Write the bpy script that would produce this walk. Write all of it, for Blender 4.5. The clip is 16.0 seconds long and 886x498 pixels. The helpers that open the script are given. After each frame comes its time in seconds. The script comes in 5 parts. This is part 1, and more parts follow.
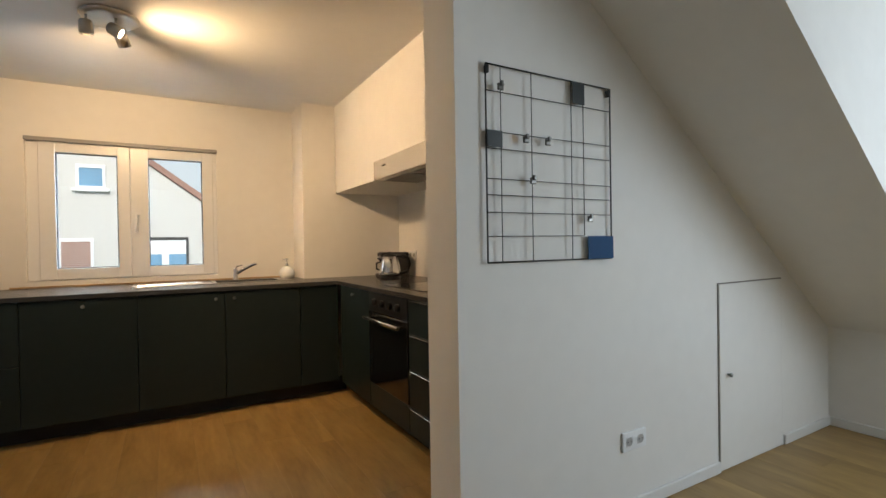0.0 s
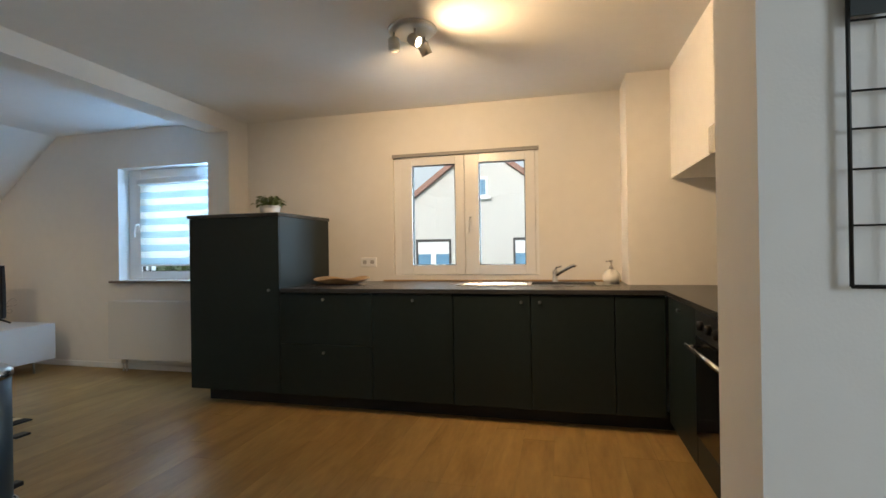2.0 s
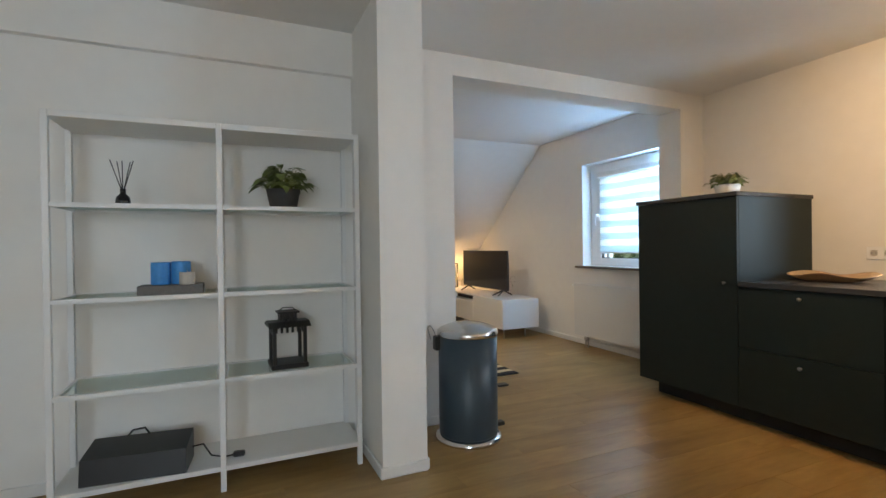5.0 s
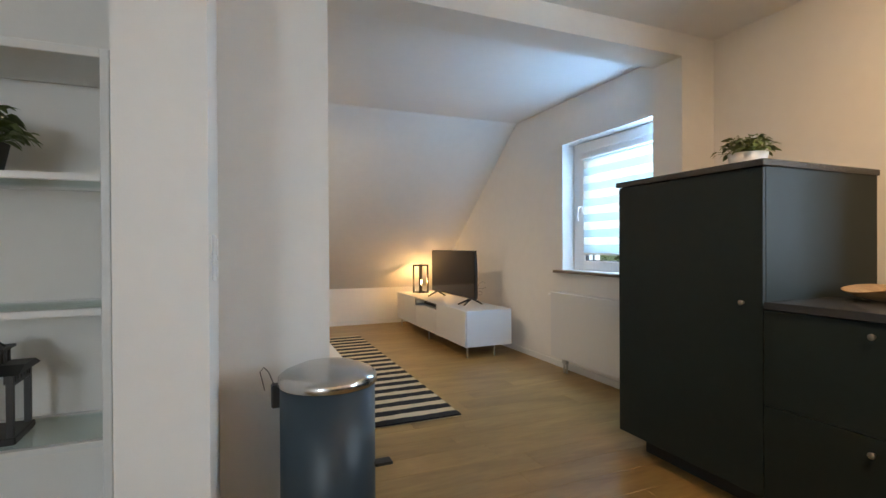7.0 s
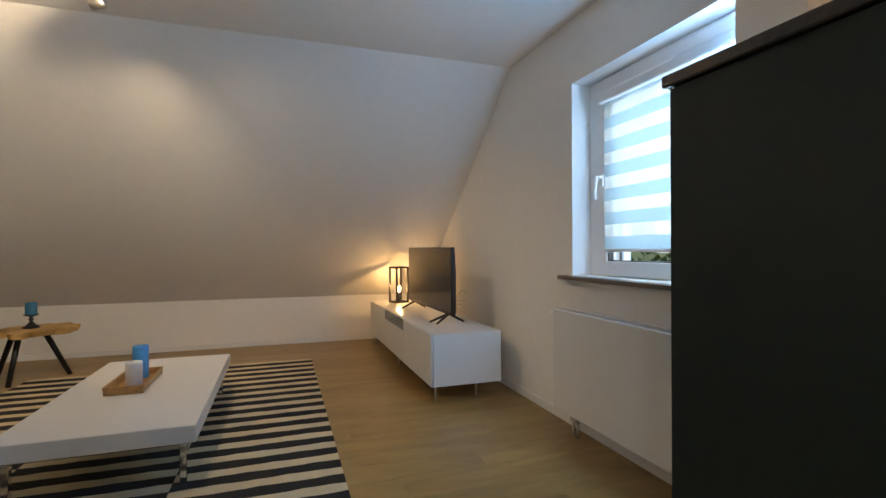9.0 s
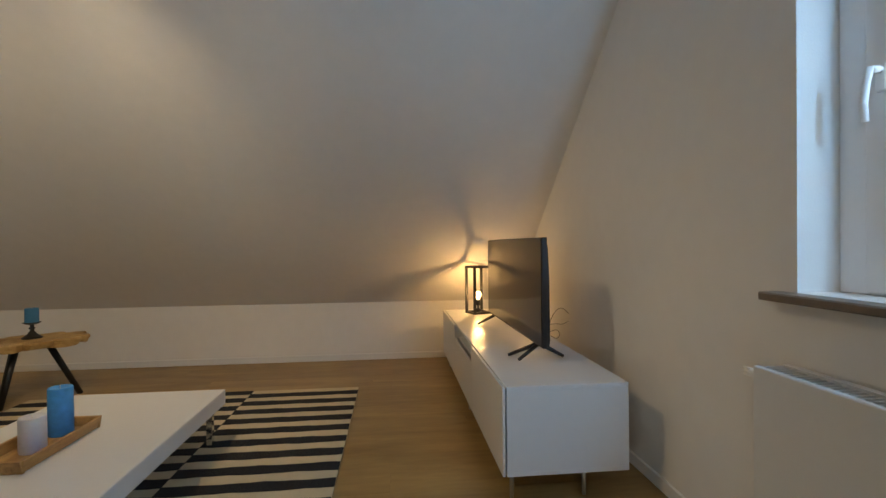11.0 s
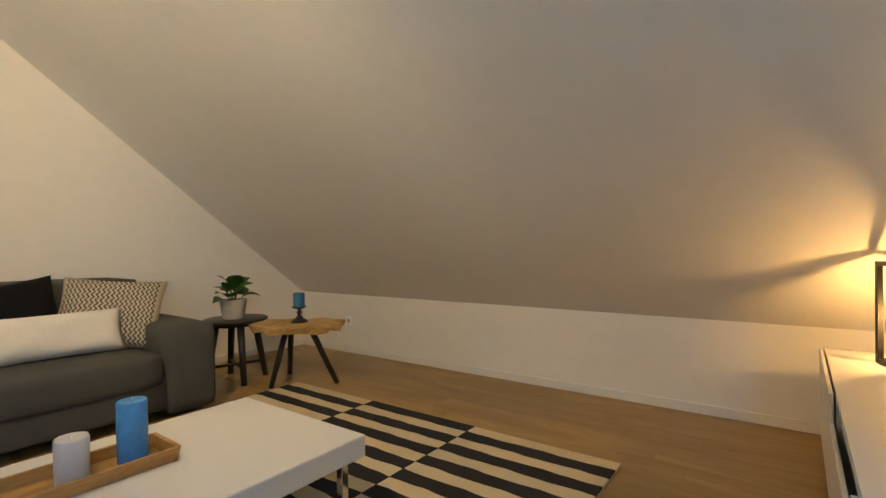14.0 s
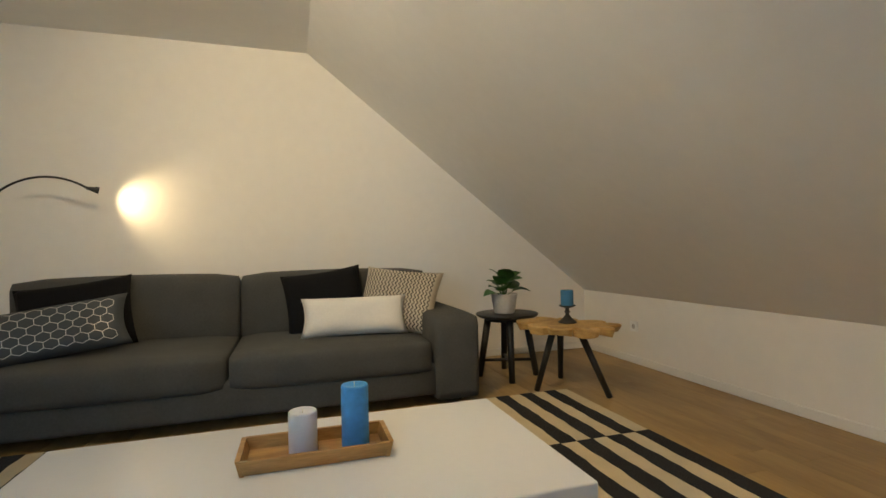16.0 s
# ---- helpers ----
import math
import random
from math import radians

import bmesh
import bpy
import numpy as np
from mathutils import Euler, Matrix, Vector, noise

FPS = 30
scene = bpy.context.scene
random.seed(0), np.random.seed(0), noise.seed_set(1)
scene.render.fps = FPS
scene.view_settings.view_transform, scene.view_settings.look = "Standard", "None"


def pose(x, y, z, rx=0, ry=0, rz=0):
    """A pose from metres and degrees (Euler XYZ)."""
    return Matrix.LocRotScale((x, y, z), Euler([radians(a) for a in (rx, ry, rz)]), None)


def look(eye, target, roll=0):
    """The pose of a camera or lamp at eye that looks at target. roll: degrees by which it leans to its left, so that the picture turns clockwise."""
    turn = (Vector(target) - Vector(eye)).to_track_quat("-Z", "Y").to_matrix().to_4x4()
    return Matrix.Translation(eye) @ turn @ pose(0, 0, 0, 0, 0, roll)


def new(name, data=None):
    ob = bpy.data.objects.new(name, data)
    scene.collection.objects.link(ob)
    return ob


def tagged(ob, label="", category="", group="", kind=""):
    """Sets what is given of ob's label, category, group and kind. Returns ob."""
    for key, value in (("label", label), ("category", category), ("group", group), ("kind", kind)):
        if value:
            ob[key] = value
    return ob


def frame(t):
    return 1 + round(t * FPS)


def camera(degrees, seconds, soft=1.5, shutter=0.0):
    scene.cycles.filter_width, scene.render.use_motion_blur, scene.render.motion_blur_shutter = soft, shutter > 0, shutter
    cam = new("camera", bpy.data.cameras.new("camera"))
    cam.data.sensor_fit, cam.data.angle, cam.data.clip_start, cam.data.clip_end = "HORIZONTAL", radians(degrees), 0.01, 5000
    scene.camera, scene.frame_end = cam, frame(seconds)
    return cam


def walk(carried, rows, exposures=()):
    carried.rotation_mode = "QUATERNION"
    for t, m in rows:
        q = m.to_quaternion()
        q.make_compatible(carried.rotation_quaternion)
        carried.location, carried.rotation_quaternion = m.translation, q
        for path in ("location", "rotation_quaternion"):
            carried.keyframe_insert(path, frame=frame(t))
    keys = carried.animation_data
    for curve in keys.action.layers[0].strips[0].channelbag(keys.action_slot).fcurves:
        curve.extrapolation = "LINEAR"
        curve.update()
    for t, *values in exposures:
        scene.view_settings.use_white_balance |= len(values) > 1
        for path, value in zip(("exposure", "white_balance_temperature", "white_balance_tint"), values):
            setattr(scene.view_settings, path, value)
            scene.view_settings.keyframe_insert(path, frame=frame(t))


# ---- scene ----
cam = camera(85.8, 16.0)
PATH = [
    (0, (-0.017, 0.25, 1.179), (0.984, 1.981, 1.161), -0.9),
    (0.5, (0.163, 0.405, 1.205), (0.803, 2.299, 1.187), -1.0),
    (0.7, (0.238, 0.467, 1.197), (0.734, 2.405, 1.188), -0.8),
    (1, (0.323, 0.554, 1.193), (0.653, 2.526, 1.184), -0.9),
    (1.5, (0.471, 0.682, 1.197), (0.433, 2.682, 1.192), -0.9),
    (2, (0.532, 0.77, 1.179), (0.052, 2.712, 1.181), -0.9),
    (2.5, (0.556, 0.831, 1.146), (-0.35, 2.614, 1.157), -0.7),
    (3, (0.554, 0.848, 1.128), (-0.742, 2.371, 1.138), -0.6),
    (3.5, (0.572, 0.847, 1.123), (-1.035, 2.037, 1.138), -0.6),
    (3.7, (0.579, 0.841, 1.115), (-1.1, 1.927, 1.135), -0.6),
    (5.8, (0.259, 1.371, 1.17), (-1.581, 2.156, 1.159), -0.6),
    (6, (0.189, 1.49, 1.156), (-1.654, 2.267, 1.147), -0.5),
    (6.5, (-0.025, 1.794, 1.171), (-1.871, 2.565, 1.159), -0.6),
    (7, (-0.26, 2.044, 1.132), (-2.107, 2.811, 1.122), -0.3),
    (7.5, (-0.542, 2.267, 1.139), (-2.389, 3.033, 1.122), -0.6),
    (8, (-0.824, 2.546, 1.121), (-2.675, 3.305, 1.103), -0.6),
    (8.2, (-0.943, 2.667, 1.108), (-2.796, 3.419, 1.096), -0.5),
    (10.3, (-2.264, 3.526, 1.06), (-4.232, 3.881, 1.047), -0.6),
    (10.8, (-2.571, 3.609, 1.058), (-4.555, 3.863, 1.041), -0.7),
    (11, (-2.694, 3.642, 1.056), (-4.683, 3.847, 1.038), -0.6),
    (11.5, (-3.014, 3.737, 1.066), (-5.013, 3.786, 1.047), -0.7),
    (12, (-3.272, 3.818, 1.063), (-5.269, 3.712, 1.045), -0.7),
    (12.5, (-3.505, 3.889, 1.044), (-5.482, 3.591, 1.024), -0.7),
    (13, (-3.704, 3.956, 1.012), (-5.604, 3.33, 0.996), -0.7),
    (13.3, (-3.838, 3.982, 1.008), (-5.662, 3.162, 0.993), -0.8),
    (13.5, (-3.925, 4.006, 0.996), (-5.679, 3.046, 0.985), -1.0),
    (14, (-4.159, 3.989, 0.971), (-5.766, 2.798, 0.953), -1.0),
    (14.5, (-4.34, 3.904, 0.947), (-5.79, 2.527, 0.941), -1.0),
    (15, (-4.472, 3.857, 0.929), (-5.682, 2.265, 0.925), -1.1),
    (15.5, (-4.582, 3.831, 0.910), (-5.476, 2.042, 0.921), -1.25),
    (16, (-4.603, 3.824, 0.912), (-5.201, 1.915, 0.921), -1.2),
]
walk(cam, [(t, look(eye, aim, roll)) for t, eye, aim, roll in PATH],
     exposures=[(0.0, 0.0, 6550, 10), (2.0, 0.03, 6450, 9), (2.6, 0.10, 6400, 9), (3.5, 0.24, 6400, 9), (6.0, 0.56, 6750, 13), (8.0, 0.44, 6700, 13), (10.5, -0.26, 6900, 12), (11.3, -0.03, 6900, 10),
                (12.0, 0.14, 7000, 10), (13.5, 0.26, 7600, 11), (15.0, 0.26, 7500, 9), (16.0, 0.28, 6950, 6)])

# ---- light ----
world = bpy.data.worlds.new("sky")
world.use_nodes = True
scene.world = world
wn = world.node_tree.nodes
sky = wn.new("ShaderNodeTexSky")
sky.sky_type, sky.sun_disc = "NISHITA", False
sky.sun_elevation, sky.sun_rotation = radians(32), radians(200)
sky.dust_density = 2.0
wn["Background"].inputs[1].default_value = 0.15
world.node_tree.links.new(sky.outputs[0], wn["Background"].inputs[0])


def lamp(name, kind, energy, colour, m, **more):
    data = bpy.data.lights.new(name, kind)
    data.energy, data.color = energy, colour
    if "size" in more and kind == "AREA":
        data.shape, data.size, data.size_y = "RECTANGLE", more["size"], more["size_y"]
    if kind in ("POINT", "SPOT"):
        data.shadow_soft_size = more.get("size", 0.03)
    if kind == "SPOT":
        data.spot_size, data.spot_blend = radians(more["cone"]), more.get("blend", 0.5)
    if kind == "SUN":
        data.angle = radians(more["angle"])
    ob = new(name, data)
    ob.matrix_world = m
    return ob


WARM = (1.0, 0.67, 0.36)
SOFT = (1.0, 0.78, 0.49)
AMBER = (1.0, 0.58, 0.21)
DAY = (0.66, 0.84, 1.0)
lamp("sun", "SUN", 3.1, (1.0, 0.95, 0.88), look((-4, -10, 8), (0, 6, 0)), angle=2.0)
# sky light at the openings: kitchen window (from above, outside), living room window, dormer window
lamp("sky_light", "AREA", 110, DAY, look((-0.25, 5.50, 2.50), (-0.25, 4.6, 1.45)), size=1.5, size_y=0.8)
# added out of view on the right, turns pier and cabinet side bluish
lamp("sky_light", "AREA", 110, (0.52, 0.77, 1.0), look((0.72, 5.48, 1.5), (-2.2, 2.4, 1.1)), size=0.75, size_y=1.1)
lamp("sky_light", "AREA", 11, DAY, look((-3.3, 4.985, 1.47), (-3.3, 3.0, 1.2)), size=0.78, size_y=0.85)
# added strip lamp hidden at the right reveal, turns the left one blue
lamp("sky_light", "AREA", 20, (0.28, 0.58, 1.0), look((-2.75, 4.835, 1.5), (-3.75, 4.25, 1.4)), size=0.10, size_y=1.0)
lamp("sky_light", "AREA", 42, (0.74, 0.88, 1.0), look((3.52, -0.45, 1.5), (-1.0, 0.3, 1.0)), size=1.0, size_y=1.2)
# kitchen ceiling light: one head on the ceiling, two on the room
lamp("ceiling_spot", "SPOT", 13, WARM, look((-0.10, 3.30, 2.235), (0.6, 3.2, 2.5)), size=0.05, cone=165, blend=1.0)
lamp("ceiling_spot", "SPOT", 66, WARM, look((-0.34, 3.31, 2.28), (-0.3, 4.7, 1.2)), size=0.03, cone=150, blend=0.8)
lamp("ceiling_spot", "SPOT", 70, WARM, look((-0.20, 3.28, 2.28), (1.2, 3.2, 1.3)), size=0.025, cone=140, blend=0.9)
# living room: bulb of the table lamp, gooseneck lamp, spots at the ceiling light
lamp("table_bulb", "POINT", 6.2, AMBER, pose(-6.610, 4.336, 0.650), size=0.010)
lamp("reading_spot", "SPOT", 10, (1.0, 0.74, 0.42), look((-3.39, 0.150, 1.345), (-3.87, 0.005, 1.235)), size=0.012, cone=108, blend=1.0)
lamp("living_spot", "SPOT", 80, SOFT, look((-4.21, 2.30, 2.37), (-4.6, 0.0, 1.35)), size=0.03, cone=126, blend=1.0)
lamp("living_spot", "SPOT", 58, SOFT, look((-4.26, 2.36, 2.35), (-6.75, 1.9, -0.05)), size=0.03, cone=84, blend=1.0)
# added fill without a head of its own, warms the floor
lamp("living_spot", "SPOT", 46, SOFT, look((-4.16, 2.43, 2.37), (-5.3, 3.4, 0.0)), size=0.05, cone=120, blend=1.0)

# ---- materials ----


def mat(name, colour, rough=0.5, metal=0.0, vary=0.08, scale=8.0, bump=0.0, bump_scale=120.0, stretch=(1, 1, 1), spread=0.0, **extra):
    m = bpy.data.materials.new(name)
    m.use_nodes = True
    nt = m.node_tree
    n, link = nt.nodes, nt.links.new
    b = n["Principled BSDF"]
    b.inputs["Roughness"].default_value, b.inputs["Metallic"].default_value = rough, metal
    for key, value in extra.items():
        b.inputs[key.replace("_", " ")].default_value = value
    co, mp = n.new("ShaderNodeTexCoord"), n.new("ShaderNodeMapping")
    mp.inputs["Scale"].default_value = stretch
    link(co.outputs["Object"], mp.inputs["Vector"])
    big, fine = n.new("ShaderNodeTexNoise"), n.new("ShaderNodeTexNoise")
    big.inputs["Scale"].default_value, fine.inputs["Scale"].default_value = scale * 0.25, scale * 4
    big.inputs["Detail"].default_value = fine.inputs["Detail"].default_value = 4
    link(mp.outputs[0], big.inputs["Vector"])
    link(mp.outputs[0], fine.inputs["Vector"])
    add = n.new("ShaderNodeMath")
    add.operation = "ADD"
    link(big.outputs[0], add.inputs[0])
    link(fine.outputs[0], add.inputs[1])
    ramp = n.new("ShaderNodeMapRange")
    ramp.inputs["From Min"].default_value, ramp.inputs["From Max"].default_value = 0.6, 1.4
    ramp.inputs["To Min"].default_value, ramp.inputs["To Max"].default_value = 1 - vary, 1 + vary
    link(add.outputs[0], ramp.inputs["Value"])
    last = ramp.outputs[0]
    if spread:
        info, r2, mul = n.new("ShaderNodeObjectInfo"), n.new("ShaderNodeMapRange"), n.new("ShaderNodeMath")
        r2.inputs["To Min"].default_value, r2.inputs["To Max"].default_value = 1 - spread, 1 + spread
        link(info.outputs["Random"], r2.inputs["Value"])
        mul.operation = "MULTIPLY"
        link(r2.outputs[0], mul.inputs[0])
        link(last, mul.inputs[1])
        last = mul.outputs[0]
    hsv = n.new("ShaderNodeHueSaturation")
    hsv.inputs["Color"].default_value = (*colour, 1)
    link(last, hsv.inputs["Value"])
    link(hsv.outputs[0], b.inputs["Base Color"])
    if bump:
        tex, bp = n.new("ShaderNodeTexNoise"), n.new("ShaderNodeBump")
        tex.inputs["Scale"].default_value, tex.inputs["Detail"].default_value = bump_scale, 3
        link(mp.outputs[0], tex.inputs["Vector"])
        bp.inputs["Strength"].default_value, bp.inputs["Distance"].default_value = bump, 0.004
        link(tex.outputs[0], bp.inputs["Height"])
        link(bp.outputs[0], b.inputs["Normal"])
    return m


def glow(name, colour, strength):
    m = bpy.data.materials.new(name)
    m.use_nodes = True
    b = m.node_tree.nodes["Principled BSDF"]
    b.inputs["Emission Color"].default_value, b.inputs["Emission Strength"].default_value = (*colour, 1), strength
    return m


def see_through(name, colour, rough, clear):
    """Thin glass: clear film over a glossy sheet."""
    m = bpy.data.materials.new(name)
    m.use_nodes = True
    nt = m.node_tree
    n, link = nt.nodes, nt.links.new
    n.remove(n["Principled BSDF"])
    tr, gl, mix = n.new("ShaderNodeBsdfTransparent"), n.new("ShaderNodeBsdfGlossy"), n.new("ShaderNodeMixShader")
    tr.inputs[0].default_value = (*colour, 1)
    gl.inputs["Roughness"].default_value = rough
    mix.inputs[0].default_value = 1 - clear
    link(tr.outputs[0], mix.inputs[1])
    link(gl.outputs[0], mix.inputs[2])
    link(mix.outputs[0], n["Material Output"].inputs[0])
    return m


def cloth_sheer(name, colour, share):
    """Woven blind cloth: lets part of the light through."""
    m = bpy.data.materials.new(name)
    m.use_nodes = True
    nt = m.node_tree
    n, link = nt.nodes, nt.links.new
    n.remove(n["Principled BSDF"])
    di, tl, tr = n.new("ShaderNodeBsdfDiffuse"), n.new("ShaderNodeBsdfTranslucent"), n.new("ShaderNodeBsdfTransparent")
    a, c = n.new("ShaderNodeMixShader"), n.new("ShaderNodeMixShader")
    di.inputs[0].default_value = tl.inputs[0].default_value = (*colour, 1)
    a.inputs[0].default_value, c.inputs[0].default_value = 0.55, share
    link(di.outputs[0], a.inputs[1])
    link(tl.outputs[0], a.inputs[2])
    link(a.outputs[0], c.inputs[1])
    link(tr.outputs[0], c.inputs[2])
    link(c.outputs[0], n["Material Output"].inputs[0])
    return m


def wood(name, dark, light, rough, grain=(14, 1.2, 14), spread=0.0, ring=3.0):
    """Wood grain along the object's y axis."""
    m = bpy.data.materials.new(name)
    m.use_nodes = True
    nt = m.node_tree
    n, link = nt.nodes, nt.links.new
    b = n["Principled BSDF"]
    b.inputs["Roughness"].default_value = rough
    co, mp, info, off = n.new("ShaderNodeTexCoord"), n.new("ShaderNodeMapping"), n.new("ShaderNodeObjectInfo"), n.new("ShaderNodeVectorMath")
    off.operation = "MULTIPLY_ADD"
    off.inputs[1].default_value = (7, 31, 3)
    link(info.outputs["Random"], off.inputs[0])
    link(co.outputs["Object"], off.inputs[2])
    mp.inputs["Scale"].default_value = grain
    link(off.outputs[0], mp.inputs["Vector"])
    t1, t2 = n.new("ShaderNodeTexNoise"), n.new("ShaderNodeTexNoise")
    t1.inputs["Scale"].default_value, t1.inputs["Detail"].default_value, t1.inputs["Distortion"].default_value = ring * 0.35, 5, 1.2
    t2.inputs["Scale"].default_value, t2.inputs["Detail"].default_value = ring * 3, 6
    link(mp.outputs[0], t1.inputs["Vector"])
    link(mp.outputs[0], t2.inputs["Vector"])
    mixv = n.new("ShaderNodeMath")
    mixv.operation = "MULTIPLY_ADD"
    mixv.inputs[1].default_value = 0.45
    link(t2.outputs[0], mixv.inputs[0])
    link(t1.outputs[0], mixv.inputs[2])
    cr = n.new("ShaderNodeValToRGB")
    cr.color_ramp.elements[0].position, cr.color_ramp.elements[1].position = 0.5, 0.95
    cr.color_ramp.elements[0].color, cr.color_ramp.elements[1].color = (*dark, 1), (*light, 1)
    link(mixv.outputs[0], cr.inputs[0])
    hsv, r2 = n.new("ShaderNodeHueSaturation"), n.new("ShaderNodeMapRange")
    r2.inputs["To Min"].default_value, r2.inputs["To Max"].default_value = 1 - spread, 1 + spread
    link(info.outputs["Random"], r2.inputs["Value"])
    link(r2.outputs[0], hsv.inputs["Value"])
    link(cr.outputs[0], hsv.inputs["Color"])
    link(hsv.outputs[0], b.inputs["Base Color"])
    bp = n.new("ShaderNodeBump")
    bp.inputs["Strength"].default_value, bp.inputs["Distance"].default_value = 0.12, 0.002
    link(t2.outputs[0], bp.inputs["Height"])
    link(bp.outputs[0], b.inputs["Normal"])
    return m


PAINT = mat("white_wall_paint", (0.82, 0.80, 0.765), 0.75, vary=0.025, scale=3, bump=0.12, bump_scale=160)
CEIL = mat("white_ceiling_paint", (0.83, 0.82, 0.80), 0.8, vary=0.02, scale=3, bump=0.25, bump_scale=140)
TRIM = mat("white_trim", (0.78, 0.77, 0.75), 0.45, vary=0.03)
UPVC = mat("white_window_plastic", (0.86, 0.865, 0.87), 0.3, vary=0.02)
WHITE = mat("white_lacquer", (0.735, 0.735, 0.73), 0.28, vary=0.015)
SHELF = mat("white_powder_coat", (0.78, 0.775, 0.76), 0.4, vary=0.02)
FLOOR = wood("oak_vinyl_plank", (0.245, 0.146, 0.047), (0.400, 0.258, 0.094), 0.36, grain=(5, 0.9, 5), spread=0.08)
GROUT = mat("plank_joint", (0.19, 0.115, 0.05), 0.8)
CAB = mat("anthracite_cabinet_front", (0.0115, 0.0195, 0.0200), 0.45, Specular_IOR_Level=0.3, vary=0.12, scale=5, bump=0.05, bump_scale=300)
CARC = mat("black_plinth", (0.012, 0.012, 0.012), 0.6)
TOP = mat("dark_grey_worktop", (0.036, 0.036, 0.038), 0.27, vary=0.25, scale=22, bump=0.08, bump_scale=220)
STEEL = mat("brushed_steel", (0.58, 0.57, 0.55), 0.24, 1.0, vary=0.06, scale=12, stretch=(1, 12, 1))
CHROME = mat("chrome", (0.75, 0.75, 0.76), 0.12, 1.0, vary=0.02)
BLACK = mat("black_metal", (0.016, 0.015, 0.014), 0.45, vary=0.1)
PLASTIC = mat("black_plastic", (0.014, 0.014, 0.015), 0.35, vary=0.1)
SCREEN = mat("dark_screen", (0.010, 0.010, 0.011), 0.09, vary=0.02)
COOK = mat("black_glass", (0.008, 0.008, 0.009), 0.06, vary=0.02)
BINC = mat("blue_grey_lacquered_steel", (0.033, 0.054, 0.072), 0.40, 0.0, vary=0.06)
SOFA = mat("grey_sofa_fabric", (0.074, 0.075, 0.072), 0.95, vary=0.16, scale=24, bump=0.6, bump_scale=520)
VELVET = mat("black_velvet", (0.008, 0.008, 0.009), 0.9, Specular_IOR_Level=0.15, vary=0.2, scale=20, bump=0.3, bump_scale=400)
LINEN = mat("white_linen", (0.78, 0.75, 0.69), 0.9, vary=0.05, scale=20, bump=0.5, bump_scale=480)
BLUEC = mat("blue_wax", (0.055, 0.29, 0.68), 0.5, vary=0.16, scale=14, bump=0.15, bump_scale=60, Subsurface_Weight=0.08)
TEALC = mat("dark_blue_wax", (0.035, 0.17, 0.32), 0.55, vary=0.08, scale=14)
GREYC = mat("pale_grey_wax", (0.60, 0.61, 0.68), 0.5, vary=0.06, scale=14, bump=0.15, bump_scale=60, Subsurface_Weight=0.08)
BEIGEC = mat("beige_wax", (0.55, 0.49, 0.42), 0.55, vary=0.06)
OILED = wood("oiled_wood", (0.29, 0.145, 0.045), (0.56, 0.32, 0.115), 0.45, grain=(3, 22, 22))
TEAK = wood("teak_root_wood", (0.33, 0.18, 0.05), (0.62, 0.41, 0.16), 0.5, grain=(6, 6, 14))
SILLW = wood("pale_wooden_ledge", (0.36, 0.22, 0.11), (0.55, 0.37, 0.2), 0.5, grain=(2, 24, 24))
BOARD = mat("brown_sill_board", (0.17, 0.13, 0.10), 0.4, vary=0.15, scale=10)
STAINED = mat("black_stained_wood", (0.013, 0.012, 0.011), 0.42, vary=0.2, scale=12, stretch=(6, 6, 1), bump=0.1)
CEMENT = mat("cement_pot", (0.60, 0.57, 0.53), 0.85, vary=0.12, scale=14, bump=0.4, bump_scale=90)
DPOT = mat("dark_grey_pot", (0.045, 0.042, 0.040), 0.7, vary=0.12, scale=14)
WPOT = mat("white_ceramic", (0.80, 0.79, 0.77), 0.25, vary=0.02)
LEAF = mat("green_leaf", (0.035, 0.105, 0.018), 0.42, vary=0.35, scale=20, spread=0.2)
LEAF2 = mat("dull_green_leaf", (0.145, 0.185, 0.050), 0.5, vary=0.4, scale=24)
SOIL = mat("soil", (0.03, 0.02, 0.012), 0.95, vary=0.3, bump=0.8, bump_scale=80)
NAVY = mat("navy_plate", (0.008, 0.06, 0.16), 0.6, vary=0.06, Specular_IOR_Level=0.2)
DGREEN = mat("black_green_plate", (0.014, 0.020, 0.020), 0.5, vary=0.06)
WOOLB = mat("black_wool", (0.013, 0.013, 0.015), 0.95, vary=0.25, scale=40, bump=0.8, bump_scale=420)
WOOLW = mat("ivory_wool", (0.66, 0.555, 0.37), 0.95, vary=0.10, scale=40, bump=0.8, bump_scale=420)
GLASS = see_through("window_glass", (0.97, 0.99, 0.99), 0.02, 0.93)
CLEAR = see_through("shelf_glass", (0.86, 0.92, 0.90), 0.05, 0.82)
BAND = cloth_sheer("blind_cloth", (0.60, 0.73, 0.80), 0.05)
SHEER = cloth_sheer("blind_mesh", (0.70, 0.76, 0.78), 0.62)
CONCRETE = mat("grey_concrete", (0.15, 0.14, 0.13), 0.8, vary=0.15, scale=18, bump=0.3, bump_scale=90)
RENDERW = mat("white_render", (0.62, 0.605, 0.57), 0.9, vary=0.05, scale=2, bump=0.3, bump_scale=60)
TILE = mat("red_roof_tile", (0.32, 0.18, 0.14), 0.8, vary=0.25, scale=6, bump=0.5, bump_scale=12)
# blue of the reflected sky put into the pane's base colour
SKYPANE = mat("sky_reflection_pane", (0.14, 0.30, 0.46), 0.08, vary=0.3)
HEDGE = mat("hedge_leaves", (0.05, 0.10, 0.025), 0.7, vary=0.5, scale=10, bump=1.0, bump_scale=30)
GRASS = mat("lawn", (0.07, 0.12, 0.035), 0.9, vary=0.4, scale=3, bump=0.6, bump_scale=40)
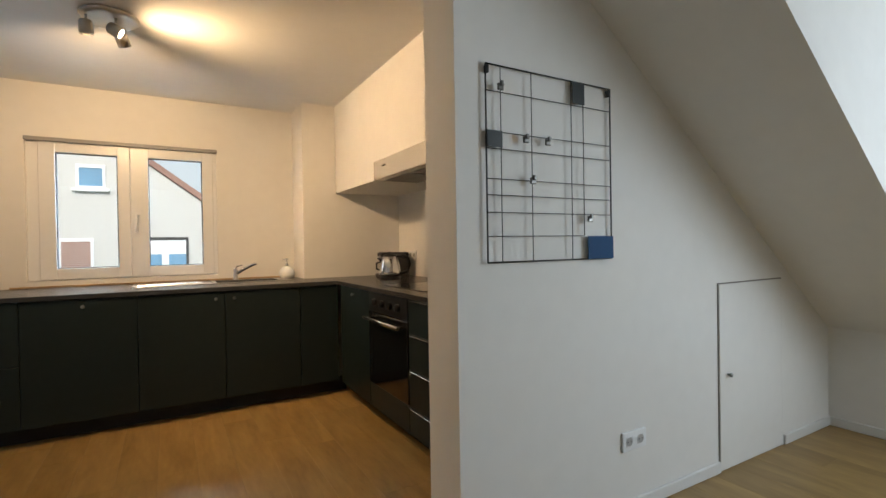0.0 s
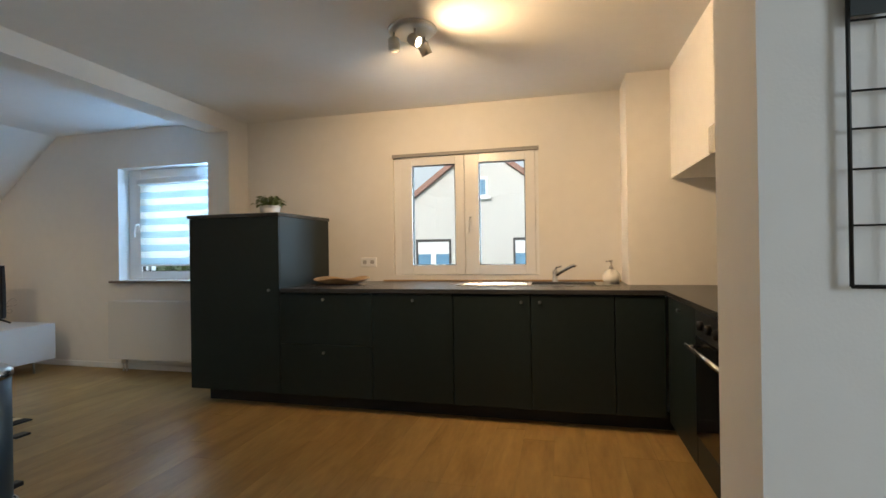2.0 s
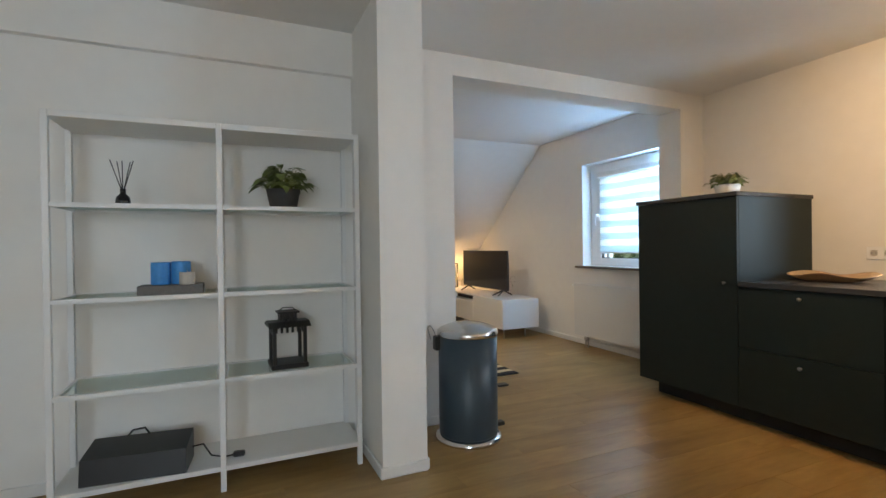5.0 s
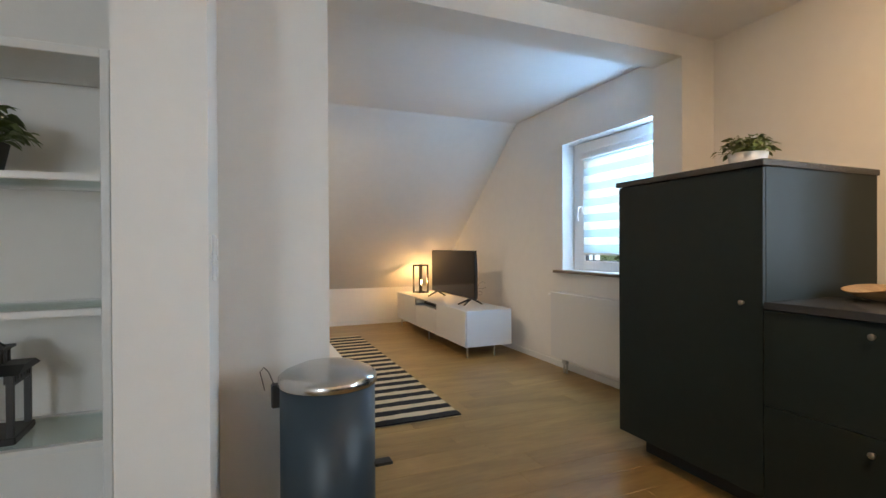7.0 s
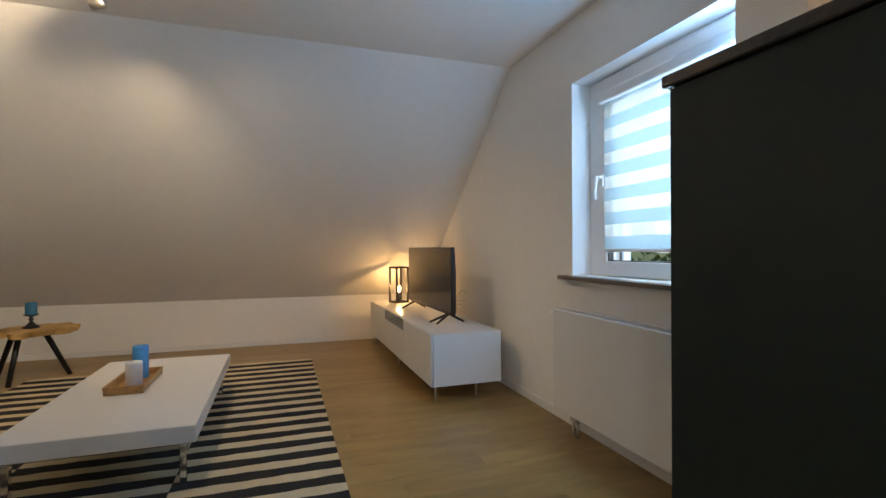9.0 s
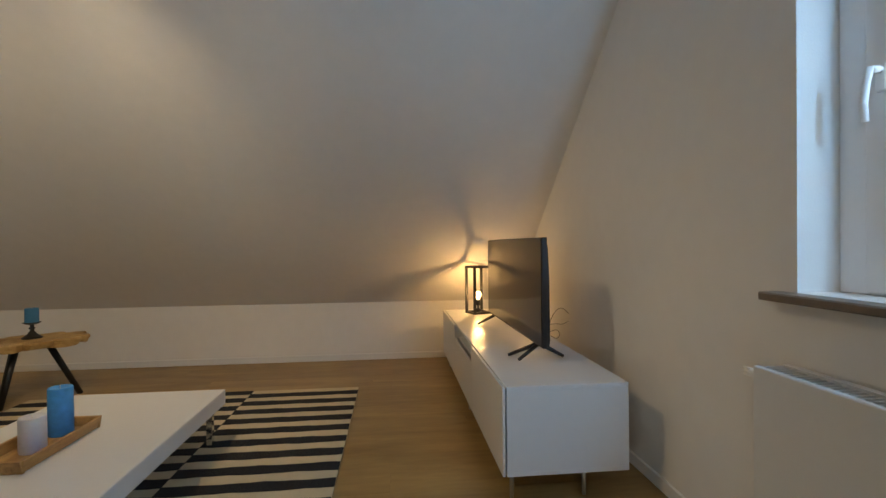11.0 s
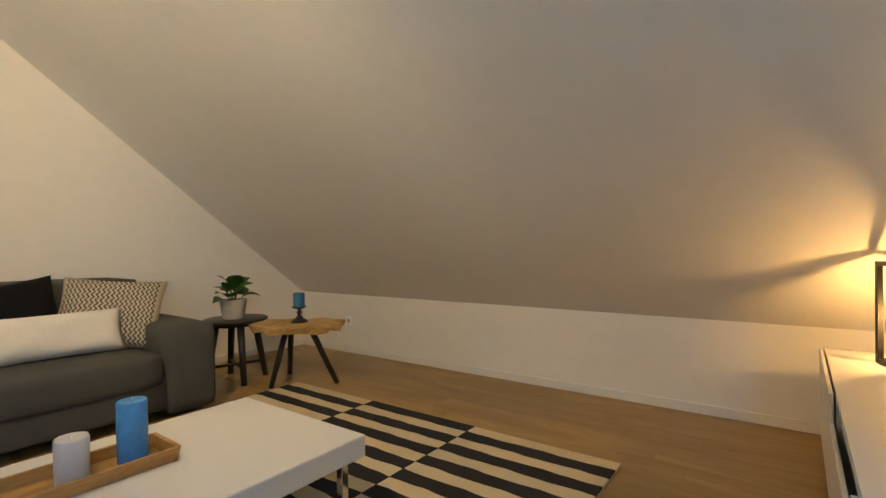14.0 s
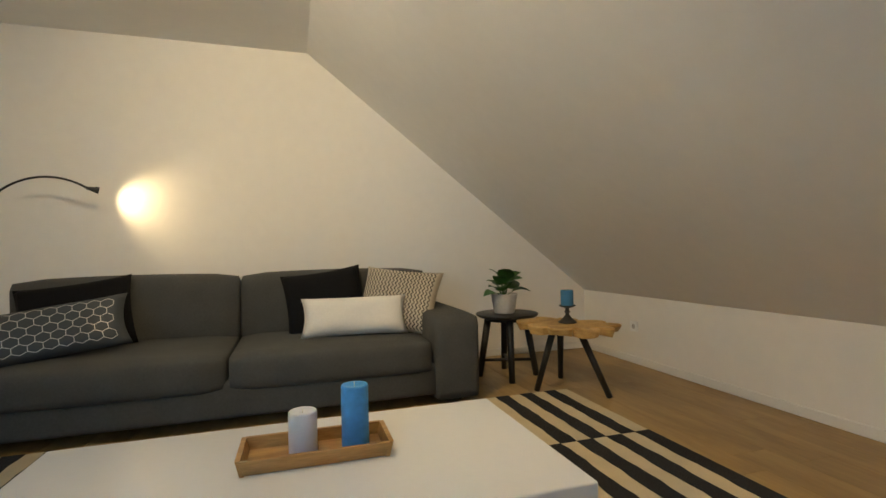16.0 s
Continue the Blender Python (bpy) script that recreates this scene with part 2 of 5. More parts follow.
BULB = glow("lit_bulb", (1.0, 0.62, 0.25), 14)
HOTSPOT = glow("lit_spot_lens", (1.0, 0.80, 0.52), 30)
SATIN = mat("satin_nickel", (0.55, 0.54, 0.52), 0.36, 1.0, vary=0.04)
FASCIA = mat("pale_steel_fascia", (0.70, 0.68, 0.64), 0.27, 0.75, vary=0.05, scale=6)
KNOB = mat("grey_steel_knob", (0.30, 0.30, 0.29), 0.4, 1.0, vary=0.05)
NICKEL = mat("dull_nickel", (0.16, 0.155, 0.145), 0.4, 1.0, vary=0.1)

# ---- mesh helpers ----


def box(bm, x0, x1, y0, y1, z0, z1, bevel=0.0, seg=1, slot=0):
    made = bmesh.ops.create_cube(bm, size=1.0)["verts"]
    for v in made:
        v.co = Vector(((x0 + x1) / 2 + v.co.x * (x1 - x0), (y0 + y1) / 2 + v.co.y * (y1 - y0), (z0 + z1) / 2 + v.co.z * (z1 - z0)))
    faces = list({f for v in made for f in v.link_faces})
    for f in faces:
        f.material_index = slot
    if bevel:
        edges = list({e for v in made for e in v.link_edges})
        bmesh.ops.bevel(bm, geom=edges, offset=bevel, segments=seg, affect="EDGES", profile=0.5)


def B(x0, x1, y0, y1, z0, z1, bevel=0.0, seg=1):
    bm = bmesh.new()
    box(bm, x0, x1, y0, y1, z0, z1, bevel, seg)
    return bm


def lathe(profile, steps=32, cx=0.0, cy=0.0, z=0.0):
    """A turned body from (radius, height) pairs, closed where the radius is 0."""
    bm = bmesh.new()
    rings = []
    for r, h in profile:
        if r < 1e-5:
            rings.append([bm.verts.new((cx, cy, z + h))])
        else:
            rings.append([bm.verts.new((cx + r * math.cos(2 * math.pi * i / steps), cy + r * math.sin(2 * math.pi * i / steps), z + h)) for i in range(steps)])
    for a, b in zip(rings, rings[1:]):
        for i in range(steps):
            j = (i + 1) % steps
            if len(a) == 1 and len(b) > 1:
                bm.faces.new((a[0], b[j], b[i]))
            elif len(b) == 1 and len(a) > 1:
                bm.faces.new((a[i], a[j], b[0]))
            elif len(a) > 1:
                bm.faces.new((a[i], a[j], b[j], b[i]))
    bmesh.ops.recalc_face_normals(bm, faces=bm.faces)
    for f in bm.faces:
        f.smooth = True
    return bm


def rod(bm, a, b, r0, r1=None, steps=10):
    """A straight round bar between two places."""
    a, b = Vector(a), Vector(b)
    r1 = r0 if r1 is None else r1
    q = (b - a).to_track_quat("Z", "Y")
    rings = []
    for p, r in ((a, r0), (b, r1)):
        rings.append([bm.verts.new(p + q @ Vector((r * math.cos(2 * math.pi * i / steps), r * math.sin(2 * math.pi * i / steps), 0))) for i in range(steps)])
    for i in range(steps):
        j = (i + 1) % steps
        bm.faces.new((rings[0][i], rings[0][j], rings[1][j], rings[1][i])).smooth = True
    bm.faces.new(rings[0][::-1])
    bm.faces.new(rings[1])
    return bm


def tube(points, r, steps=8):
    """A round bar along a bent line."""
    bm = bmesh.new()
    pts = [Vector(p) for p in points]
    rings = []
    for i, p in enumerate(pts):
        d = (pts[min(i + 1, len(pts) - 1)] - pts[max(i - 1, 0)]).normalized()
        side = d.cross(Vector((0.3, 0.2, 1))).normalized()
        up = side.cross(d).normalized()
        rings.append([bm.verts.new(p + r * (side * math.cos(2 * math.pi * k / steps) + up * math.sin(2 * math.pi * k / steps))) for k in range(steps)])
    for a, b in zip(rings, rings[1:]):
        for i in range(steps):
            j = (i + 1) % steps
            bm.faces.new((a[i], a[j], b[j], b[i])).smooth = True
    bm.faces.new(rings[0][::-1])
    bm.faces.new(rings[-1])
    bmesh.ops.recalc_face_normals(bm, faces=bm.faces)
    return bm


def mesh_of(bm, name, *materials):
    me = bpy.data.meshes.new(name)
    bm.to_mesh(me)
    bm.free()
    for m in materials:
        me.materials.append(m)
    return me


def part(name, bm, material, parent, label=""):
    mats = material if isinstance(material, (list, tuple)) else [material]
    ob = new(name, mesh_of(bm, name, *mats))
    ob.parent = parent
    if label:
        ob["label"] = label
    return ob


def thing(name, at, label, category, group="", turn=0.0):
    ob = new(name)
    ob.matrix_world = pose(at[0], at[1], at[2], 0, 0, turn)
    ob.empty_display_size = 0.05
    return tagged(ob, label, category, group)


def single(name, bm, material, label, category, group="", kind="", at=(0, 0, 0), turn=0.0):
    mats = material if isinstance(material, (list, tuple)) else [material]
    ob = new(name, mesh_of(bm, name, *mats))
    ob.matrix_world = pose(at[0], at[1], at[2], 0, 0, turn)
    return tagged(ob, label, category, group, kind)


def structure(name, bm, material, label):
    mats = material if isinstance(material, (list, tuple)) else [material]
    ob = new(name, mesh_of(bm, name, *mats))
    return tagged(ob, label, "", "", "structure")


def prism(bm, outline, axis, lo, hi):
    """A slab from an outline in the plane across the axis."""
    def at(p, q, v):
        return (v, p, q) if axis == "x" else (p, v, q) if axis == "y" else (p, q, v)
    a = [bm.verts.new(at(p, q, lo)) for p, q in outline]
    b = [bm.verts.new(at(p, q, hi)) for p, q in outline]
    bm.faces.new(a)
    bm.faces.new(b[::-1])
    for i in range(len(a)):
        j = (i + 1) % len(a)
        bm.faces.new((a[i], b[i], b[j], a[j]))
    bmesh.ops.recalc_face_normals(bm, faces=bm.faces)


# ---- the shell ----
H = 2.42          # kitchen ceiling
HL = 2.46         # living room ceiling
N = 4.77          # window wall, inner face
S = 0.015         # sofa wall, inner face
KW = -7.15       # west knee wall
KE = 3.60         # east knee wall
SOUTH = -2.2
WS = -4.73        # where the west slope meets the ceiling
ES = 1.165        # where the east slope meets the ceiling
KZ, EZ = 0.53, 0.618


def wall_with_hole(x0, x1, y0, y1, z0, z1, hole):
    """A wall along x with one opening (hx0, hx1, hz0, hz1)."""
    hx0, hx1, hz0, hz1 = hole
    bm = bmesh.new()
    box(bm, x0, hx0, y0, y1, z0, z1)
    box(bm, hx1, x1, y0, y1, z0, z1)
    box(bm, hx0, hx1, y0, y1, z0, hz0)
    box(bm, hx0, hx1, y0, y1, hz1, z1)
    bmesh.ops.remove_doubles(bm, verts=bm.verts, dist=1e-5)
    return bm


KWIN = (-0.905, 0.362, 0.955, 2.017)
LWIN = (-3.925, -2.74, 0.91, 2.07)
structure("wall_north_kitchen", wall_with_hole(-2.376, KE + 0.3, N, N + 0.36, 0, 2.75, KWIN), PAINT, "white painted wall with a double window")
structure("wall_north_living", wall_with_hole(KW - 0.3, -2.377, N, N + 0.36, 0, 2.75, LWIN), PAINT, "white painted gable wall with a window")
structure("wall_south_living", B(KW - 0.3, -2.60, S - 0.2, S, 0, 2.75), PAINT, "white painted wall behind the sofa")
structure("wall_south_dining", B(-2.6, KE + 0.3, SOUTH - 0.2, SOUTH, 0, 2.75), PAINT, "white painted wall")
bm = bmesh.new()
box(bm, -2.60, -2.376, SOUTH, 2.383, 0, H + 0.1)
box(bm, -2.60, -2.376, 4.497, N, 0, H + 0.1)
box(bm, -2.60, -2.376, 2.383, 4.497, 2.28, H + 0.1)
bmesh.ops.remove_doubles(bm, verts=bm.verts, dist=1e-5)
structure("wall_between_rooms", bm, PAINT, "white painted wall with a wide opening to the living room")
structure("wall_ledge", B(-2.376, -2.335, SOUTH, 1.705, 2.165, H + 0.01), PAINT, "boxed white ledge along the top of the wall")
structure("column", B(-2.376, -1.82, 1.705, 1.945, 0, H + 0.02), PAINT, "white painted wall pier")
structure("knee_wall_west", B(KW - 0.2, KW, S, N, 0, KZ + 0.02), PAINT, "low white knee wall under the roof slope")
structure("knee_wall_east", B(KE, KE + 0.2, SOUTH, 1.645, 0, EZ + 0.02), PAINT, "low white knee wall under the roof slope")
structure("partition_wall", B(0.845, KE, 1.645, 1.862, 0, H + 0.02), PAINT, "free end of a white partition wall")
structure("wall_east_kitchen", B(1.90, 2.1, 1.862, N, 0, H + 0.02), PAINT, "white painted kitchen wall")
structure("kitchen_pier", B(1.0, 1.90, 4.40, N, 0, H + 0.02), PAINT, "white chimney pier in the kitchen corner")
structure("bulkhead", B(1.29, 1.90, 1.862, 4.40, 1.65, H + 0.02), PAINT, "white boxed bulkhead over the worktop")
bm = bmesh.new()
prism(bm, [(KW - 0.2, KZ - 0.155), (KW, KZ), (WS, HL), (WS, HL + 0.25), (KW - 0.2, KZ + 0.1)], "y", S, N)
structure("slope_west", bm, PAINT, "white plastered roof slope")
SL = (H - EZ) / (KE - ES)
bm = bmesh.new()
prism(bm, [(ES, H), (KE, EZ), (KE + 0.2, EZ - 0.2 * SL), (KE + 0.2, EZ + 0.1), (ES, H + 0.25)], "y", 1.12, 1.645)
structure("slope_east", bm, PAINT, "white plastered roof slope")
bm = bmesh.new()
prism(bm, [(ES, H), (KE, EZ), (KE + 0.2, EZ - 0.2 * SL), (KE + 0.2, EZ + 0.1), (ES, H + 0.25)], "y", SOUTH, -1.32)
structure("slope_east_far", bm, PAINT, "white plastered roof slope")
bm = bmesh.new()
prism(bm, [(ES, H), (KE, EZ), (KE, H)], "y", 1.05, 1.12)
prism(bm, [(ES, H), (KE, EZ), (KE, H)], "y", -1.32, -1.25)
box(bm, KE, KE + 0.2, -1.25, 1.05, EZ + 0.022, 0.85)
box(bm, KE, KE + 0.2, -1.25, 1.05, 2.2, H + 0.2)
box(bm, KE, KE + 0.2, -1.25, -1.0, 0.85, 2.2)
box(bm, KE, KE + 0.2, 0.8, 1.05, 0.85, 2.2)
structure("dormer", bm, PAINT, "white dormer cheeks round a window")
structure("ceiling_kitchen", B(-2.49, KE + 0.3, SOUTH - 0.2, N + 0.3, H, H + 0.24), CEIL, "white plastered ceiling over the kitchen")
structure("ceiling_living", B(KW - 0.3, -2.491, SOUTH - 0.2, N + 0.3, HL, HL + 0.2), CEIL, "white plastered ceiling over the living room")
structure("subfloor", B(KW - 0.3, KE + 0.3, SOUTH - 0.2, N + 0.36, -0.25, -0.008), GROUT, "floor slab under the planks")

# baseboards


def skirt(x0, x1, y0, y1):
    return structure("baseboard", B(x0, x1, y0, y1, 0, 0.058, 0.004), TRIM, "low white baseboard")


skirt(KW, KW + 0.014, S, N)
skirt(KW + 0.014, -2.6, S, S + 0.014)
skirt(KW + 0.014, -2.6, N - 0.014, N)
skirt(-1.82, -1.806, 1.691, 1.945)
skirt(-2.376, -1.82, 1.691, 1.705)
skirt(-2.376, -1.82, 1.945, 1.959)
skirt(-2.376, -2.362, SOUTH, 1.691)
skirt(-2.376, -2.362, 1.959, 2.383)
skirt(-2.614, -2.6, S + 0.014, 2.383)
skirt(0.845, 2.39, 1.631, 1.645)
skirt(3.035, KE, 1.631, 1.645)
skirt(KE - 0.014, KE, SOUTH, 1.631)

# ---- windows ----


def window(name, x0, x1, z0, z1, y, leaves, label, handle_x):
    """A plastic window in its opening; leaves: list of (x0, x1, width of the left stile) sashes."""
    w = thing(name, ((x0 + x1) / 2, y, z0), label, "window")
    w["kind"] = "structure"
    ox, oz = (x0 + x1) / 2, z0
    bm = bmesh.new()
    f = 0.075 if len(leaves) > 1 else 0.09
    box(bm, x0 - ox, x0 - ox + f, 0, 0.07, 0, z1 - oz, 0.003)
    box(bm, x1 - ox - f, x1 - ox, 0, 0.07, 0, z1 - oz, 0.003)
    box(bm, x0 - ox + f, x1 - ox - f, 0, 0.07, 0, f, 0.003)
    box(bm, x0 - ox + f, x1 - ox - f, 0, 0.07, z1 - oz - f, z1 - oz, 0.003)
    part("window_frame", bm, UPVC, w)
    for sx0, sx1, left in leaves:
        a, b, c, d = sx0 - ox, sx1 - ox, 0.006, z1 - oz - 0.016
        s = 0.082
        bm = bmesh.new()
        box(bm, a, a + left, -0.016, 0.05, c, d, 0.004, 2)
        box(bm, b - s, b, -0.016, 0.05, c, d, 0.004, 2)
        box(bm, a + left, b - s, -0.016, 0.05, c, c + s, 0.004, 2)
        box(bm, a + left, b - s, -0.016, 0.05, d - s, d, 0.004, 2)
        sash = part("sash", bm, UPVC, w)
        bm = bmesh.new()
        g = 0.006
        box(bm, a + left, a + left + g, -0.006, 0.03, c + s, d - s)
        box(bm, b - s - g, b - s, -0.006, 0.03, c + s, d - s)
        box(bm, a + left + g, b - s - g, -0.006, 0.03, c + s, c + s + g)
        box(bm, a + left + g, b - s - g, -0.006, 0.03, d - s - g, d - s)
        part("gasket", bm, DPOT, sash, "dark glazing seal")
        pane = part("pane", B(a + left, b - s, 0.01, 0.016, c + s, d - s), GLASS, sash)
        pane.visible_shadow = False
    hz = (z1 - z0) * (0.42 if len(leaves) > 1 else 0.46)
    bm = B(handle_x - ox - 0.014, handle_x - ox + 0.014, -0.028, -0.016, hz - 0.01, hz + 0.06, 0.004, 2)
    rod(bm, (handle_x - ox, -0.028, hz + 0.045), (handle_x - ox, -0.055, hz + 0.045), 0.009)
    h = part("handle", bm, UPVC, w)
    pts = [(handle_x - ox, -0.055, hz + 0.05), (handle_x - ox - 0.004, -0.062, hz + 0.01), (handle_x - ox - 0.010, -0.064, hz - 0.04), (handle_x - ox - 0.012, -0.058, hz - 0.085)]
    part("lever", tube(pts, 0.009), UPVC, h)
    return w


window("window_1", KWIN[0], KWIN[1], KWIN[2], KWIN[3], N + 0.035, [(-0.834, -0.265, 0.101), (-0.262, 0.332, 0.122)], "white double casement window over the worktop", -0.215)
window("window_2", LWIN[0], LWIN[1], LWIN[2], LWIN[3], N + 0.13, [(-3.835, -2.80, 0.082)], "white casement window with a striped blind", -3.785)
# shadow of the roller box under the lintel, built as a grey strip
structure("window_lintel_strip", B(KWIN[0] - 0.004, KWIN[1] + 0.004, N - 0.012, N + 0.034, KWIN[3] - 0.024, KWIN[3] + 0.004, 0.003), mat("lintel_shadow_grey", (0.30, 0.29, 0.28), 0.5), "grey strip standing in for the shadow along the window top")
structure("window_ledge", B(-1.0, 0.99, N - 0.022, N - 0.001, 0.9055, 0.918, 0.002), SILLW, "thin wooden strip along the back of the worktop")
sill = structure("window_sill", B(-3.995, -2.66, N - 0.065, N + 0.129, 0.885, 0.9095, 0.004), [BOARD], "brown sill board under the living room window")
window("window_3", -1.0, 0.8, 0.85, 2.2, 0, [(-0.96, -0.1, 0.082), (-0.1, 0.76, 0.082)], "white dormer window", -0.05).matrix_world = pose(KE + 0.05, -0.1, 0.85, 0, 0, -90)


def blind():
    b = thing("roller_blind", (-3.3075, N + 0.105, 1.07), "white and sheer striped roller blind, half lowered", "blind")
    x0, x1 = -0.44, 0.46
    part("cassette", B(x0 - 0.02, x1 + 0.02, -0.045, 0.0, 0.835, 0.895, 0.012, 3), UPVC, b)
    pitch = 0.137
    z = 0.0
    k = 0
    while z < 0.83:
        h = min(pitch / 2, 0.835 - z)
        part("cloth_band" if k % 2 == 0 else "sheer_band", B(x0, x1, -0.008, -0.006, z, z + h), BAND if k % 2 == 0 else SHEER, b)
        z += h
        k += 1
    part("bottom_bar", B(x0, x1, -0.018, 0.0, -0.018, 0.0, 0.006, 2), UPVC, b)


blind()
for x0, x1 in ((-3.770, -3.728), (-2.905, -2.863)):
    guide = bmesh.new()
    prism(guide, [(x0, 0.0), (x1, 0.0), (x1, 0.05), (x0 + 0.026, 0.05), (x0 + 0.026, 0.02), (x0 + 0.014, 0.02), (x0 + 0.014, 0.05), (x0, 0.05)], "z", 0.99, 2.03)
    bmesh.ops.translate(guide, verts=guide.verts, vec=(0, N + 0.215, 0))
    structure("shutter_guide", guide, UPVC, "white guide rail of the outside shutter")
    # shade of the guide slot, laid on as a dark strip
    structure("shutter_seal", B(x0 + 0.0145, x0 + 0.0255, N + 0.210, N + 0.234, 0.99, 2.03), DPOT, "dark strip painting the shade of the guide slot")


def radiator():
    r = thing("radiator", (-3.31, 4.69, 0.13), "flat white panel radiator under the window", "radiator")
    w = 0.605
    part("front_panel", B(-w, w, -0.065, -0.052, 0, 0.585, 0.005, 2), WHITE, r)
    part("back_panel", B(-w, w, 0.03, 0.042, 0, 0.585, 0.004), WHITE, r)
    part("side_cover", B(-w, -w + 0.006, -0.05, 0.03, 0.01, 0.58), WHITE, r)
    part("side_cover", B(w - 0.006, w, -0.05, 0.03, 0.01, 0.58), WHITE, r)
    bm = bmesh.new()
    for i in range(60):
        x = -w + 0.012 + i * (2 * w - 0.03) / 59
        box(bm, x, x + 0.006, -0.05, 0.03, 0.565, 0.577)
    box(bm, -w, w, -0.052, -0.046, 0.56, 0.583)
    box(bm, -w, w, 0.024, 0.03, 0.56, 0.583)
    part("grille", bm, WHITE, r)
    bm = bmesh.new()
    for k in range(3):
        rod(bm, (-w - 0.012, -0.05 + 0.002 * k, 0.548 + 0.009 * k), (-w - 0.05, -0.052, 0.548 + 0.009 * k), 0.003)
    rod(bm, (-w, -0.045, 0.557), (-w - 0.045, -0.045, 0.557), 0.011)
    part("valve", bm, UPVC, r)
    bm = B(-w + 0.12, -w + 0.18, -0.03, 0.0, -0.05, 0.0, 0.004)
    rod(bm, (-w + 0.13, -0.012, -0.13), (-w + 0.13, -0.012, -0.045), 0.009)
    rod(bm, (-w + 0.17, -0.012, -0.13), (-w + 0.17, -0.012, -0.045), 0.009)
    part("pipes", bm, SATIN, r)
    for x in (-0.45, 0.45):
        part("wall_bracket", B(x - 0.02, x + 0.02, 0.042, 0.08, 0.1, 0.5), WHITE, r)


radiator()

# ---- kitchen ----
FY = 3.965   # face of the fronts


def knob(parent, x, z, y=0.0):
    bm = lathe([(0, 0), (0.006, 0), (0.006, 0.010), (0.010, 0.012), (0.0115, 0.018), (0.009, 0.021), (0, 0.022)], 16)
    bmesh.ops.rotate(bm, verts=bm.verts, matrix=Matrix.Rotation(radians(90), 3, "X"))
    bmesh.ops.translate(bm, verts=bm.verts, vec=(x, y, z))
    return part("knob", bm, KNOB, parent, "round steel knob")


def cabinet(x0, x1, fronts, label, z1=0.875, depth=0.78, name="base_cabinet"):
    """fronts: list of (z0, z1, knobs) with knobs as (x, z)."""
    c = thing(name, (x0, FY, 0.0), label, "kitchen cabinet", "kitchen units")
    w = x1 - x0
    part("body", B(0.001, w - 0.001, 0.021, depth, 0.11, z1), CAB, c)
    for a, b, knobs in fronts:
        for k0, k1, spots in ([(0.0, w, knobs)] if knobs is None or not knobs or len(knobs[0]) == 2 else [(q[0] - x0, q[1] - x0, q[2]) for q in knobs]):
            d = part("door" if b - a > 0.42 else "drawer_front", B(k0 + 0.0015, k1 - 0.0015, 0, 0.019, a, b, 0.0015), CAB, c)
            for kx, kz in spots or ():
                knob(d, kx - x0, kz)
    return c


cabinet(-2.335, -1.535, [(0.112, 1.448, [(-1.618, 0.892)])], "tall anthracite kitchen cabinet with one round knob", 1.45, 0.80, "tall_cabinet")
single("cabinet_top", B(-2.345, -1.525, 3.95, N - 0.002, 1.451, 1.479, 0.003), TOP, "dark grey cover board on the tall cabinet", "worktop")
cabinet(-1.533, -0.792, [(0.112, 0.488, [(-1.169, 0.434)]), (0.491, 0.872, [(-1.169, 0.826)])], "anthracite drawer unit with two deep drawers")
cabinet(-0.790, -0.195, [(0.112, 0.872, [(-0.48, 0.826)])], "anthracite base cabinet with one door")
cabinet(-0.193, 0.858, [(0.112, 0.872, [(-0.193, 0.331, [(0.272, 0.822)]), (0.333, 0.858, [(0.392, 0.822)])])], "anthracite sink cabinet with two doors")
cabinet(0.860, 1.156, [(0.112, 0.872, None)], "anthracite corner filler panel")
single("plinth", B(-2.25, 1.25, 4.075, 4.093, 0.0, 0.108), CARC, "black recessed plinth under the cabinets", "plinth", kind="structure")
def worktop_mesh():
    """One L-shaped slab with a cut-out for the sink, built on a grid of cells."""
    xs, ys = (-1.524, -0.24, 0.87, 0.999, 1.147, 1.899), (1.863, 3.953, 4.301, 4.399, 4.62, N - 0.001)
    filled = set()
    for i in range(5):
        for j in range(5):
            east, hole, pier = i == 4, i == 1 and j in (2, 3), i >= 3 and j >= 3
            if (j > 0 or east) and not hole and not pier:
                filled.add((i, j))
    bm = bmesh.new()
    top = {}
    for i, j in sorted(filled):
        q = []
        for k, l in ((i, j), (i + 1, j), (i + 1, j + 1), (i, j + 1)):
            if (k, l) not in top:
                top[k, l] = bm.verts.new((xs[k], ys[l], 0.905))
            q.append(top[k, l])
        bm.faces.new(q)
    ext = bmesh.ops.extrude_face_region(bm, geom=list(bm.faces))
    bmesh.ops.translate(bm, verts=[v for v in ext["geom"] if isinstance(v, bmesh.types.BMVert)], vec=(0, 0, -0.028))
    bmesh.ops.recalc_face_normals(bm, faces=bm.faces)
    return bm


single("worktop", worktop_mesh(), TOP, "dark grey worktop running round the corner", "worktop")


